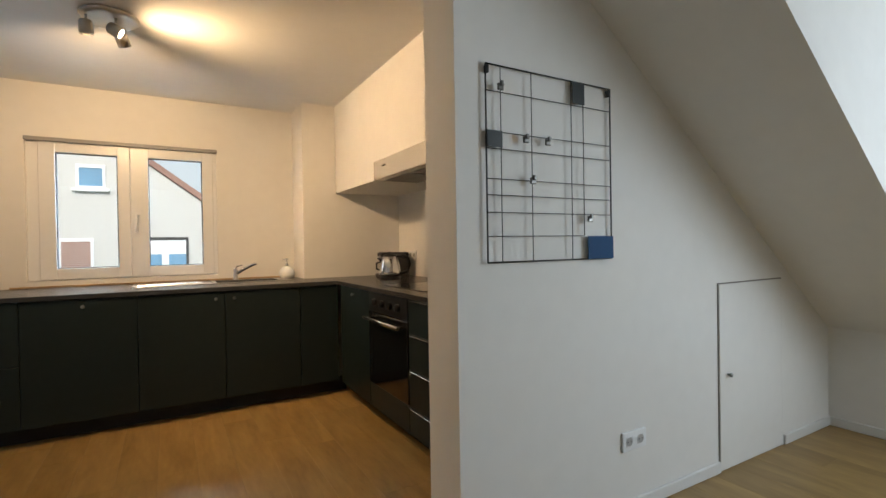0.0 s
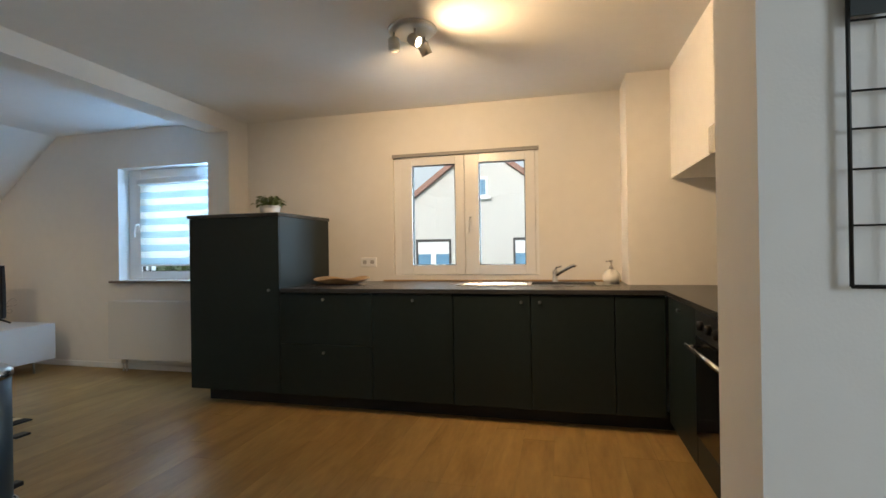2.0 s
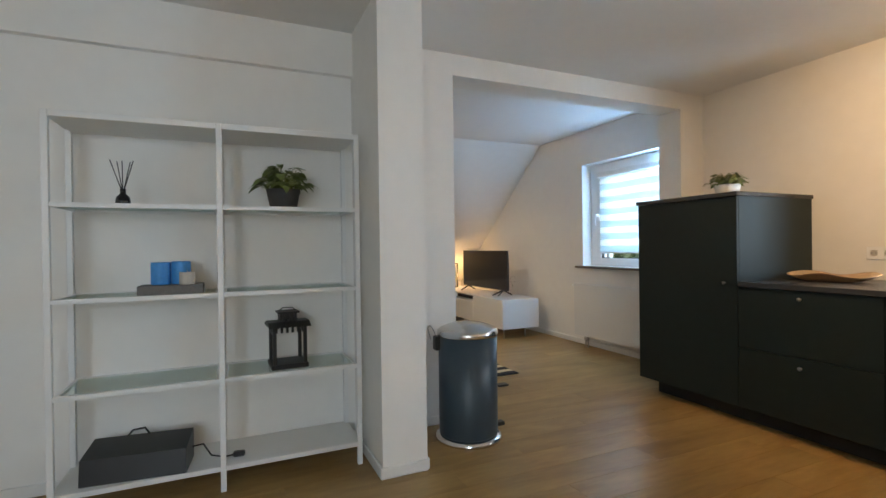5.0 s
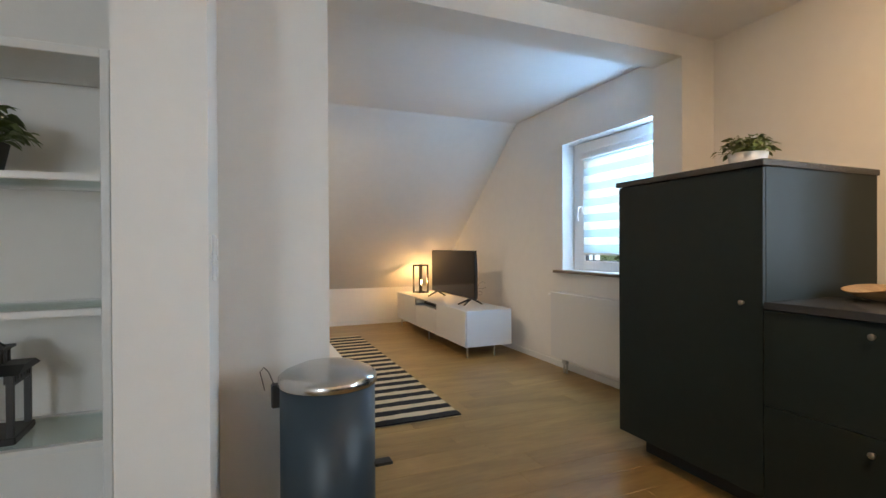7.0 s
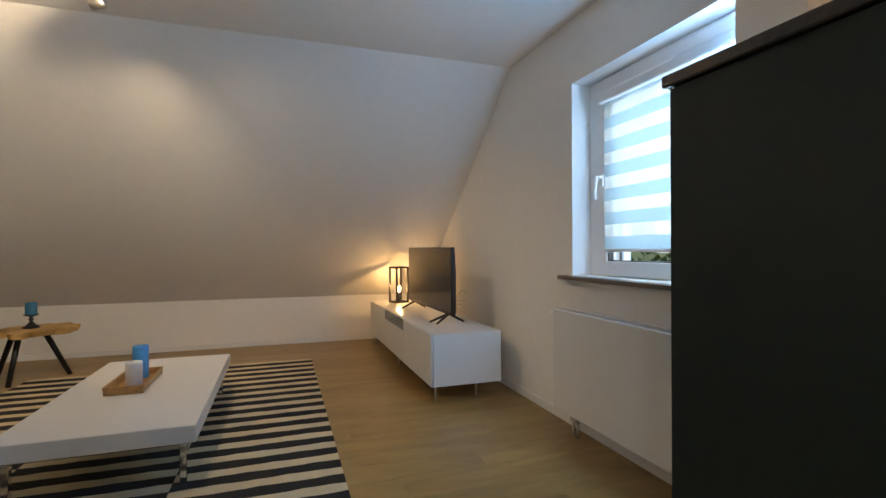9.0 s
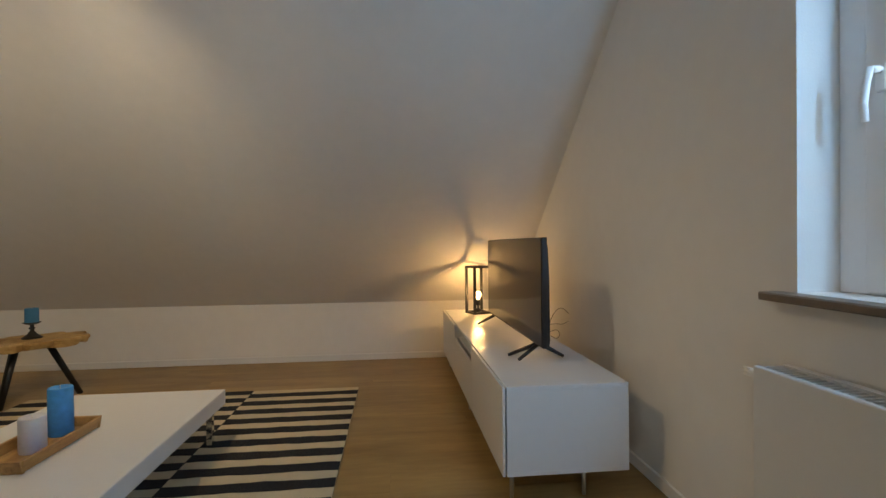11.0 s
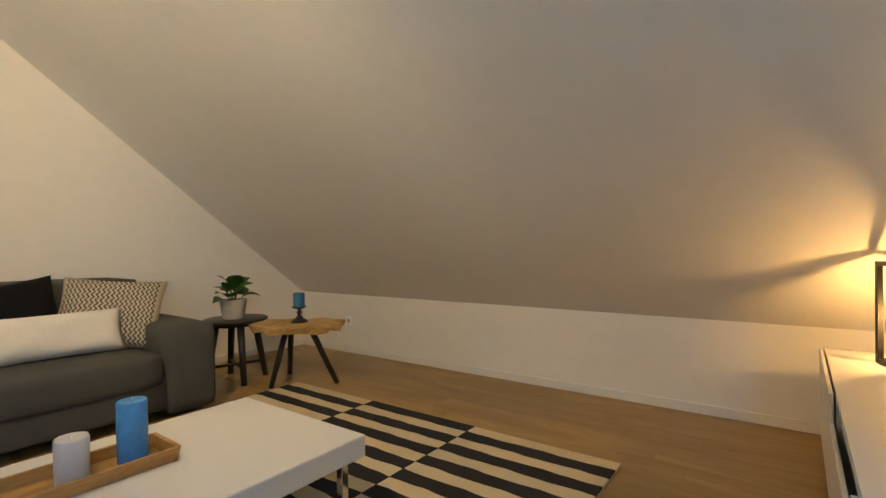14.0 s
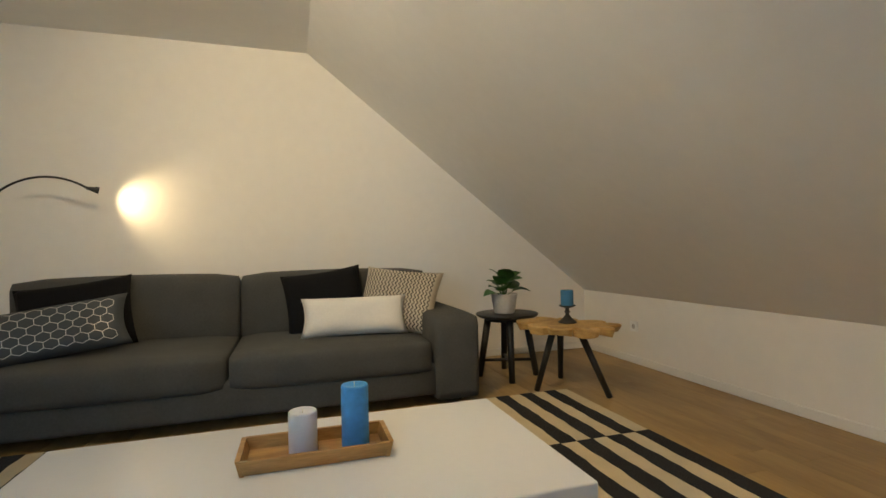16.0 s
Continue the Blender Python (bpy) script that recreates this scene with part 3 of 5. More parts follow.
def sink():
    s = thing("sink", (0.315, 4.46, 0.9055), "steel inset sink with a draining board", "sink")
    bm = bmesh.new()
    x0, x1, y0, y1 = -0.56, 0.56, -0.165, 0.165
    bx0, bx1 = 0.0, 0.46
    box(bm, x0, x1, y0, y0 + 0.02, -0.004, 0.005, 0.002)
    box(bm, x0, x1, y1 - 0.02, y1, -0.004, 0.005, 0.002)
    box(bm, x0, x0 + 0.03, y0 + 0.02, y1 - 0.02, -0.004, 0.005)
    box(bm, bx1, x1, y0 + 0.02, y1 - 0.02, -0.004, 0.005)
    box(bm, bx0 - 0.03, bx0, y0 + 0.02, y1 - 0.02, -0.004, 0.005)
    part("rim", bm, STEEL, s)
    profile = [(y0 + 0.02, -0.012), (y1 - 0.02, -0.012), (y1 - 0.02, -0.006)]
    for i in range(8, -1, -1):
        yy = y0 + 0.045 + i * 0.03
        profile += [(yy + 0.009, -0.006), (yy + 0.007, -0.002), (yy + 0.002, -0.002), (yy, -0.006)]
    profile.append((y0 + 0.02, -0.006))
    bm = bmesh.new()
    prism(bm, profile, "x", x0 + 0.03, bx0 - 0.03)
    part("drainer", bm, STEEL, s)
    bm = bmesh.new()
    box(bm, bx0, bx1, y0 + 0.02, y1 - 0.02, -0.17, -0.165)
    box(bm, bx0 - 0.003, bx0, y0 + 0.02, y1 - 0.02, -0.17, 0.0)
    box(bm, bx1, bx1 + 0.003, y0 + 0.02, y1 - 0.02, -0.17, 0.0)
    box(bm, bx0, bx1, y0 + 0.017, y0 + 0.02, -0.17, 0.0)
    box(bm, bx0, bx1, y1 - 0.02, y1 - 0.017, -0.17, 0.0)
    part("bowl", bm, STEEL, s)


sink()


def faucet():
    f = thing("faucet", (0.485, 4.66, 0.905), "chrome lever mixer tap beside the sink", "faucet")
    part("body", lathe([(0.026, 0), (0.026, 0.006), (0.021, 0.012), (0.021, 0.085), (0.016, 0.10), (0, 0.104)], 20), CHROME, f)
    part("spout", tube([(0.0, 0, 0.05), (0.05, -0.03, 0.085), (0.11, -0.06, 0.12), (0.145, -0.08, 0.138), (0.155, -0.086, 0.128)], 0.013, 12), CHROME, f)
    part("lever", tube([(0, 0, 0.10), (0.01, -0.01, 0.118), (0.05, -0.03, 0.128)], 0.007), CHROME, f)


faucet()


def soap():
    s = thing("soap_dispenser", (0.905, 4.63, 0.905), "round white soap dispenser with a steel pump", "soap dispenser")
    part("bottle", lathe([(0, 0), (0.055, 0), (0.068, 0.03), (0.066, 0.06), (0.04, 0.095), (0.02, 0.105), (0, 0.106)], 28), WPOT, s)
    bm = lathe([(0.014, 0.105), (0.014, 0.125), (0.006, 0.128), (0.006, 0.16), (0.012, 0.162), (0.012, 0.172), (0, 0.174)], 16)
    rod(bm, (0, 0, 0.166), (-0.04, -0.01, 0.162), 0.005)
    part("pump", bm, STEEL, s, "steel pump head")


soap()


def socket(name, m, count, label):
    s = new(name)
    s.matrix_world = m
    s.empty_display_size = 0.05
    tagged(s, label, "power socket")
    w = 0.0715 * count
    part("cover", B(-w / 2 - 0.005, w / 2 + 0.005, -0.011, 0, -0.041, 0.041, 0.004, 2), UPVC, s)
    for i in range(count):
        x = (i - (count - 1) / 2) * 0.0715
        ring = lathe([(0.020, 0.0), (0.020, 0.010), (0.0225, 0.012), (0.0225, 0.0)], 24)
        bmesh.ops.rotate(ring, verts=ring.verts, matrix=Matrix.Rotation(radians(90), 3, "X"))
        bmesh.ops.translate(ring, verts=ring.verts, vec=(x, -0.002, 0))
        well = part("well", ring, UPVC, s)
        # thin raised plate, grey for the shade inside the white socket well
        bm = B(x - 0.019, x + 0.019, -0.0118, -0.011, -0.019, 0.019, 0.0)
        part("recess", bm, mat("well_shade_grey", (0.45, 0.44, 0.43), 0.4) if "well_shade_grey" not in bpy.data.materials else bpy.data.materials["well_shade_grey"], well)
        bm = bmesh.new()
        for dx in (-0.0095, 0.0095):
            rod(bm, (x + dx, -0.0116, 0), (x + dx, -0.0124, 0), 0.0028)
        part("pin_hole", bm, CARC, well)
    return s


socket("power_socket", pose(-1.145, N, 1.075), 2, "white double power socket over the worktop")
socket("power_socket", pose(1.738, 1.645, 0.312), 2, "white double power socket low on the partition")
socket("power_socket", pose(1.90, 4.10, 1.09, 0, 0, -90), 2, "white double power socket behind the kettle")
socket("power_socket", pose(KW, 0.69, 0.29, 0, 0, 90), 1, "white power socket on the knee wall")


def light_switch():
    s = thing("light_switch", (-2.00, 1.945, 1.10), "white light switch on the wall pier", "light switch", turn=180)
    part("cover", B(-0.04, 0.04, -0.011, 0, -0.075, 0.075, 0.004, 2), UPVC, s)
    part("rocker", B(-0.028, 0.028, -0.016, -0.011, 0.006, 0.064, 0.003, 2), UPVC, s)
    part("rocker", B(-0.028, 0.028, -0.016, -0.011, -0.064, -0.006, 0.003, 2), UPVC, s)


light_switch()


def wood_dish():
    prof = [(0, 0.002), (0.14, 0.004), (0.19, 0.018), (0.235, 0.042), (0.24, 0.046), (0.232, 0.048), (0.185, 0.026), (0.13, 0.012), (0, 0.010)]
    d = lathe(prof, 40)
    for v in d.verts:
        v.co.y *= 0.62
        v.co.z *= 1 + 0.25 * math.sin(3 * math.atan2(v.co.y, v.co.x))
        v.co.z = max(v.co.z, 0.001)
    single("wooden_dish", d, SILLW, "shallow pale wooden dish on the worktop", "dish", at=(-1.245, 4.42, 0.9055), turn=6)


wood_dish()

# the oven side
EX = 1.158


def side_unit(y0, y1, fronts, label, name="base_cabinet"):
    """A unit on the oven side; it faces the room."""
    c = thing(name, (EX, y1, 0.0), label, "kitchen cabinet", "kitchen units", turn=-90)
    w = y1 - y0
    part("body", B(0.001, w - 0.001, 0.021, 0.70, 0.11, 0.875), CAB, c)
    for a, b, k in fronts:
        d = part("drawer_front" if b - a < 0.42 else "door", B(0.0015, w - 0.0015, 0, 0.019, a, b, 0.0015), CAB, c)
        if k:
            part("edge_pull", B(0.03, w - 0.03, -0.012, 0.0, b - 0.008, b - 0.004, 0.001), STEEL, d, "thin steel edge pull")
    return c


side_unit(1.866, 2.688, [(0.112, 0.262, True), (0.265, 0.475, True), (0.478, 0.676, True), (0.679, 0.872, True)], "anthracite drawer unit with steel edge pulls", "drawer_unit")
c = side_unit(3.292, 3.90, [(0.112, 0.872, False)], "anthracite corner cabinet beside the oven")
knob(c, 0.30, 0.826)
single("plinth", B(1.27, 1.288, 1.866, 4.07, 0.0, 0.108), CARC, "black recessed plinth under the oven side", "plinth", kind="structure")


def oven():
    o = thing("oven", (EX, 3.29, 0.0), "black built-in oven with a steel bar handle", "oven", turn=-90)
    w = 0.60
    part("housing", B(0.002, w - 0.002, 0.022, 0.68, 0.11, 0.874), CARC, o)
    part("drawer_front", B(0.002, w - 0.002, 0, 0.02, 0.112, 0.262, 0.0015), CAB, o)
    part("oven_door", B(0.003, w - 0.003, -0.006, 0.018, 0.268, 0.742, 0.004, 2), COOK, o, "black glass oven door")
    part("control_panel", B(0.003, w - 0.003, -0.004, 0.018, 0.748, 0.872, 0.003), PLASTIC, o)
    for i in range(4):
        bm = lathe([(0, 0), (0.024, 0), (0.022, 0.02), (0.018, 0.024), (0, 0.025)], 20)
        bmesh.ops.rotate(bm, verts=bm.verts, matrix=Matrix.Rotation(radians(90), 3, "X"))
        bmesh.ops.translate(bm, verts=bm.verts, vec=(0.12 + 0.12 * i, -0.004, 0.81))
        kn = part("control_knob", bm, PLASTIC, o)
        part("marker", B(0.118 + 0.12 * i, 0.122 + 0.12 * i, -0.030, -0.0285, 0.806, 0.83), STEEL, kn)
    bm = bmesh.new()
    rod(bm, (0.03, -0.052, 0.705), (w - 0.03, -0.052, 0.705), 0.011, steps=14)
    bar = part("handle", bm, STEEL, o, "steel bar handle")
    for x in (0.06, w - 0.06):
        b2 = bmesh.new()
        rod(b2, (x, -0.006, 0.705), (x, -0.052, 0.705), 0.008)
        part("handle_post", b2, STEEL, bar)


oven()


def cooktop():
    c = thing("cooktop", (1.52, 2.99, 0.9055), "black glass ceramic cooktop set in the worktop", "cooktop")
    part("glass_plate", B(-0.25, 0.25, -0.29, 0.29, 0, 0.006, 0.003), COOK, c)
    for x, y, r in ((-0.12, -0.14, 0.09), (-0.12, 0.14, 0.075), (0.12, -0.14, 0.075), (0.12, 0.14, 0.09)):
        part("zone_mark", lathe([(r - 0.003, 0.0063), (r, 0.0063)], 40, x, y), TOP, c)


cooktop()


def hood():
    h = thing("range_hood", (1.285, 2.98, 1.655), "slim pale steel range hood set in the bulkhead", "range hood")
    part("fascia", B(-0.022, 0.003, -0.45, 0.45, -0.012, 0.118, 0.003), FASCIA, h, "pale steel hood fascia")
    part("underside", B(0.004, 0.33, -0.45, 0.45, -0.012, -0.006, 0.001), STEEL, h, "grey metal filter plate")
    for y in (-0.22, 0.22):
        part("filter", B(0.05, 0.29, y - 0.19, y + 0.19, -0.016, -0.0122, 0.001), mat("filter_mesh", (0.25, 0.25, 0.25), 0.5, 0.8, vary=0.3, scale=60), h)
    part("switch", B(-0.0245, -0.022, 0.24, 0.30, 0.066, 0.074), PLASTIC, h)


hood()


def kettle():
    k = thing("kettle", (1.56, 3.85, 0.9055), "polished steel kettle with a black handle", "kettle", turn=-24)
    part("base", lathe([(0, 0), (0.085, 0), (0.085, 0.018), (0, 0.02)], 28), PLASTIC, k)
    part("jug", lathe([(0, 0.021), (0.082, 0.021), (0.088, 0.05), (0.084, 0.10), (0.070, 0.155), (0.058, 0.185), (0, 0.185)], 32), CHROME, k, "polished steel jug")
    part("lid", lathe([(0.056, 0.186), (0.05, 0.20), (0.012, 0.207), (0.012, 0.222), (0, 0.224)], 24), PLASTIC, k)
    part("spout", tube([(-0.06, 0, 0.15), (-0.085, 0, 0.175), (-0.095, 0, 0.183)], 0.018, 10), CHROME, k)
    part("handle", tube([(0.055, 0, 0.19), (0.11, 0, 0.192), (0.150, 0, 0.17), (0.162, 0, 0.12), (0.145, 0, 0.06), (0.085, 0, 0.04)], 0.013, 10), PLASTIC, k)


kettle()


def coffee_maker():
    c = thing("coffee_maker", (1.72, 4.13, 0.9055), "black filter coffee machine on the worktop", "coffee machine", turn=-100)
    part("base", B(-0.09, 0.09, -0.15, 0.12, 0, 0.03, 0.012, 2), PLASTIC, c)
    part("tower", B(-0.085, 0.085, 0.02, 0.12, 0.0305, 0.17, 0.015, 2), PLASTIC, c)
    part("head", B(-0.088, 0.088, -0.13, 0.12, 0.171, 0.215, 0.015, 2), PLASTIC, c)
    jug = part("jug", lathe([(0, 0.031), (0.062, 0.031), (0.068, 0.07), (0.06, 0.11), (0.04, 0.13), (0, 0.13)], 24, 0, -0.06), COOK, c)
    part("jug_handle", tube([(0, -0.12, 0.13), (0, -0.155, 0.12), (0, -0.155, 0.07), (0, -0.125, 0.06)], 0.009), PLASTIC, jug)


coffee_maker()


def ceiling_light(at, label, heads):
    """A round plate with swivel heads; heads: (x, y, way, lit)."""
    c = thing("ceiling_light", at, label, "ceiling light")
    part("plate", lathe([(0, 0), (0.135, 0), (0.138, -0.006), (0.128, -0.018), (0.11, -0.022), (0, -0.024)], 40), SATIN, c)
    for px, py, way, lit in heads:
        bm = bmesh.new()
        rod(bm, (px, py, -0.02), (px, py, -0.062), 0.006)
        arm = part("arm", bm, SATIN, c)
        can = lathe([(0, -0.036), (0.026, -0.036), (0.031, -0.028), (0.033, 0.034), (0.029, 0.034), (0.027, 0.02), (0, 0.018)], 24)
        mm = Matrix.Translation((px, py, -0.088)) @ Vector(way).to_track_quat("Z", "Y").to_matrix().to_4x4()
        bmesh.ops.transform(can, verts=can.verts, matrix=mm)
        head = part("spot_head", can, SATIN, arm)
        lens = lathe([(0, 0.019), (0.026, 0.0205), (0.026, 0.024), (0, 0.026)], 20)
        bmesh.ops.transform(lens, verts=lens.verts, matrix=mm)
        part("lens", lens, HOTSPOT if lit else WPOT, c)


ceiling_light((-0.26, 3.335, H), "round satin ceiling light with three swivel spots", [(-0.10, -0.03, (0.05, 0.05, -1), False), (0.03, -0.05, (0.8, -0.25, -0.5), True), (0.05, 0.07, (0.3, 0.5, -0.8), False)])
ceiling_light((-4.31, 2.19, HL), "round satin ceiling light in the living room", [(0.10, 0.21, (0.55, 0.78, -0.3), True), (-0.08, 0.0, (-0.2, -1, -0.3), True)])

# ---- dining side ----


def wall_grid():
    g = thing("wall_grid", (0.965, 1.645, 1.112), "black wire memo grid with clips hung on the wall", "memo board")
    w, h, y = 0.635, 0.706, -0.014
    bm = bmesh.new()
    for a, b in (((0, y, 0), (w, y, 0)), ((w, y, 0), (w, y, h)), ((w, y, h), (0, y, h)), ((0, y, h), (0, y, 0))):
        rod(bm, a, b, 0.0032, steps=8)
    part("frame", bm, BLACK, g)
    for x, z0, z1 in ((0.062, 0, h), (0.205, 0, h), (0.408, 0, h), (0.474, 0.095, h)):
        bm = bmesh.new()
        rod(bm, (x, y - 0.004, z0), (x, y - 0.004, z1), 0.0018, steps=6)
        part("upright_wire", bm, BLACK, g)
    for z, x1 in ((0.612, w), (0.468, w), (0.408, w), (0.300, w), (0.242, w), (0.180, w), (0.094, 0.474)):
        bm = bmesh.new()
        rod(bm, (0, y, z), (x1, y, z), 0.0018, steps=6)
        part("cross_wire", bm, BLACK, g)
    part("plate", B(0.415, 0.482, y - 0.006, y - 0.004, 0.618, 0.704, 0.001), DGREEN, g)
    part("plate", B(0.0, 0.068, y - 0.006, y - 0.004, 0.412, 0.472, 0.001), DGREEN, g)
    part("plate", B(0.492, w + 0.004, y - 0.008, y - 0.004, 0.0, 0.093, 0.001), NAVY, g, "dark blue metal plate")
    for x, z in ((0.058, 0.634), (0.172, 0.456), (0.279, 0.456), (0.203, 0.306), (0.50, 0.168)):
        bm = B(x - 0.012, x + 0.012, y - 0.016, y - 0.006, z - 0.018, z + 0.006, 0.002)
        box(bm, x - 0.006, x + 0.006, y - 0.024, y - 0.014, z - 0.004, z + 0.014, 0.002)
        rod(bm, (x - 0.014, y - 0.012, z + 0.002), (x + 0.014, y - 0.012, z + 0.002), 0.003)
        part("clip", bm, NICKEL, g, "small steel clip")
    for x in (0.008, w - 0.008):
        part("hanger", B(x - 0.006, x + 0.006, y - 0.004, 0.0, h - 0.032, h - 0.004, 0.002), BLACK, g)


wall_grid()


def hatch():
    d = thing("door_1", (2.70, 1.645, 0.0), "low white hatch door in the partition wall", "hatch door")
    d["kind"] = "structure"
    part("leaf", B(-0.305, 0.305, -0.008, -0.001, 0.012, 0.955, 0.001), PAINT, d)
    # gap round the leaf drawn as raised strips in the tone of its shade
    bm = bmesh.new()
    box(bm, -0.313, -0.306, -0.004, -0.0005, 0.006, 0.962)
    box(bm, 0.306, 0.313, -0.004, -0.0005, 0.006, 0.962)
    box(bm, -0.306, 0.306, -0.004, -0.0005, 0.956, 0.962)
    part("gap", bm, mat("shadow_gap", (0.22, 0.20, 0.18), 0.9), d)
    knob(d, -0.235, 0.49, -0.008)


hatch()
SX, SY0, SY1, SYM = -2.04, 0.325, 1.645, 0.985


def shelf_unit():
    s = thing("shelf_unit", (-2.20, SYM, 0.0), "white metal shelving unit with glass shelves", "shelf")
    f, b = 0.16, -0.165
    hw = 0.66
    for x in (f, b):
        for y in (-hw, 0.0, hw):
            part("post", B(x - 0.0125, x + 0.0125, y - 0.0125, y + 0.0125, 0, 1.75, 0.002), SHELF, s)
    for y in (-hw, 0.0, hw):
        for z in (0.1, 1.735):
            part("cross_rail", B(b + 0.0126, f - 0.0126, y - 0.01, y + 0.01, z, z + 0.014), SHELF, s)
    for y0, y1 in ((-hw + 0.013, -0.013), (0.013, hw - 0.013)):
        part("top_panel", B(b, f + 0.012, y0, y1, 1.722, 1.75, 0.002), SHELF, s)
        part("bottom_shelf", B(b, f + 0.012, y0, y1, 0.098, 0.122, 0.002), SHELF, s)
        for z in (0.523, 0.933, 1.347):
            bm = bmesh.new()
            box(bm, f - 0.012, f + 0.012, y0, y1, z - 0.006, z + 0.014)
            box(bm, b - 0.012, b + 0.012, y0, y1, z - 0.006, z + 0.014)
            box(bm, b + 0.012, f - 0.012, y0, y0 + 0.012, z - 0.006, z + 0.010)
            box(bm, b + 0.012, f - 0.012, y1 - 0.012, y1, z - 0.006, z + 0.010)
            rails = part("shelf_frame", bm, SHELF, s)
            part("glass_shelf", B(b + 0.012, f - 0.012, y0 + 0.012, y1 - 0.012, z + 0.004, z + 0.010), CLEAR, rails, "clear glass shelf")


shelf_unit()


def leafy(name, at, label, pot, count, leaf_len, leaf_w, spread, height, leafmat, seed, rise=0.7):
    """A small potted plant: a pot, soil and many bent leaves."""
    rnd = random.Random(seed)
    p = thing(name, at, label, "plant")
    pr, ph, pm, taper = pot
    part("pot", lathe([(0, 0), (pr * taper, 0), (pr * (taper + 1) / 2, ph * 0.5), (pr, ph), (pr * 0.93, ph), (pr * 0.9, ph * 0.88), (0, ph * 0.88)], 32), pm, p)
    part("soil", lathe([(0, ph * 0.90), (pr * 0.88, ph * 0.89)], 20), SOIL, p)
    groups = []
    for g in range(3):
        groups.append(bmesh.new())
    for i in range(count):
        bm = groups[i % 3]
        a = rnd.uniform(0, 2 * math.pi)
        up = rnd.uniform(0.05, 1.0)
        r0 = rnd.uniform(0, pr * 0.6)
        out = spread * rnd.uniform(0.35, 1.0) * (1.15 - up * rise)
        z1 = ph * 0.9 + height * (0.15 + 0.85 * up) * rnd.uniform(0.75, 1.0)
        base = Vector((r0 * math.cos(a), r0 * math.sin(a), ph * 0.9))
        tip = Vector((out * math.cos(a), out * math.sin(a), z1))
        d = Vector((math.cos(a), math.sin(a), rnd.uniform(-0.55, 0.35))).normalized()
        side = d.cross(Vector((0, 0, 1))).normalized()
        side = (side + Vector((0, 0, rnd.uniform(-0.4, 0.4)))).normalized()
        nrm = side.cross(d).normalized()
        rod(bm, base, tip, 0.0018, 0.0012, 5)
        L, W = leaf_len * rnd.uniform(0.7, 1.15), leaf_w * rnd.uniform(0.75, 1.1)
        rows = []
        for k, (t, w) in enumerate(((0, 0.12), (0.25, 0.85), (0.5, 1.0), (0.78, 0.6), (1.0, 0.03))):
            c = tip + d * (L * t) + nrm * (0.10 * L * math.sin(math.pi * t)) - Vector((0, 0, 0.22 * L * t * t))
            rows.append([bm.verts.new(c - side * W * w + nrm * 0.10 * W * w), bm.verts.new(c), bm.verts.new(c + side * W * w + nrm * 0.10 * W * w)])
        for ra, rb in zip(rows, rows[1:]):
            for q in (0, 1):
                bm.faces.new((ra[q], ra[q + 1], rb[q + 1], rb[q])).smooth = True
    for bm in groups:
        part("leaves", bm, leafmat, p)
    return p


leafy("potted_plant", (-2.14, 1.285, 1.3615), "bushy green plant in a dark grey pot on the shelf", (0.085, 0.095, DPOT, 0.78), 130, 0.060, 0.021, 0.125, 0.14, LEAF2, 3)
leafy("potted_plant", (-1.76, 4.20, 1.4795), "small green plant in a white pot on the cabinet", (0.082, 0.075, WPOT, 0.85), 150, 0.040, 0.012, 0.125, 0.095, LEAF2, 5)


def diffuser():
    d = thing("reed_diffuser", (-2.12, 0.585, 1.3615), "glass reed diffuser with dark sticks on the shelf", "diffuser")
    part("bottle", lathe([(0, 0), (0.028, 0), (0.031, 0.012), (0.027, 0.035), (0.012, 0.05), (0.012, 0.07), (0.015, 0.072), (0, 0.073)], 20), COOK, d)
    for dx, dy in ((0.02, -0.045), (-0.02, -0.025), (0.01, 0.0), (-0.015, 0.028), (0.02, 0.045)):
        bm = bmesh.new()
        rod(bm, (0, 0, 0.05), (dx, dy, 0.20), 0.0022, steps=6)
        part("stick", bm, BLACK, d)


diffuser()


def shelf_tray():
    single("grey_tray", B(-0.07, 0.07, -0.134, 0.134, 0, 0.045, 0.003), CONCRETE, "dark grey tray with candles on the shelf", "tray", at=(-2.13, 0.775, 0.944))
    for y, x, r, h, m, lab in ((-0.048, -0.015, 0.042, 0.105, BLUEC, "blue pillar candle on the shelf tray"), (0.036, -0.020, 0.042, 0.108, BLUEC, "blue pillar candle on the shelf tray"), (0.066, 0.036, 0.034, 0.058, BEIGEC, "low beige pillar candle on the shelf tray")):
        candle((-2.13 + x, 0.775 + y, 0.9895), r, h, m, lab)


def candle(at, r, h, m, label):
    c = thing("candle", at, label, "candle")
    part("wax", lathe([(0, 0), (r * 0.97, 0), (r, 0.004), (r, h - 0.006), (r * 0.95, h), (r * 0.80, h - 0.001), (r * 0.3, h - 0.006), (0, h - 0.007)], 32), m, c)
    bm = bmesh.new()
    rod(bm, (0, 0, h - 0.008), (0.001, 0, h + 0.008), 0.0014, steps=6)
    part("wick", bm, WPOT, c)
    return c


shelf_tray()


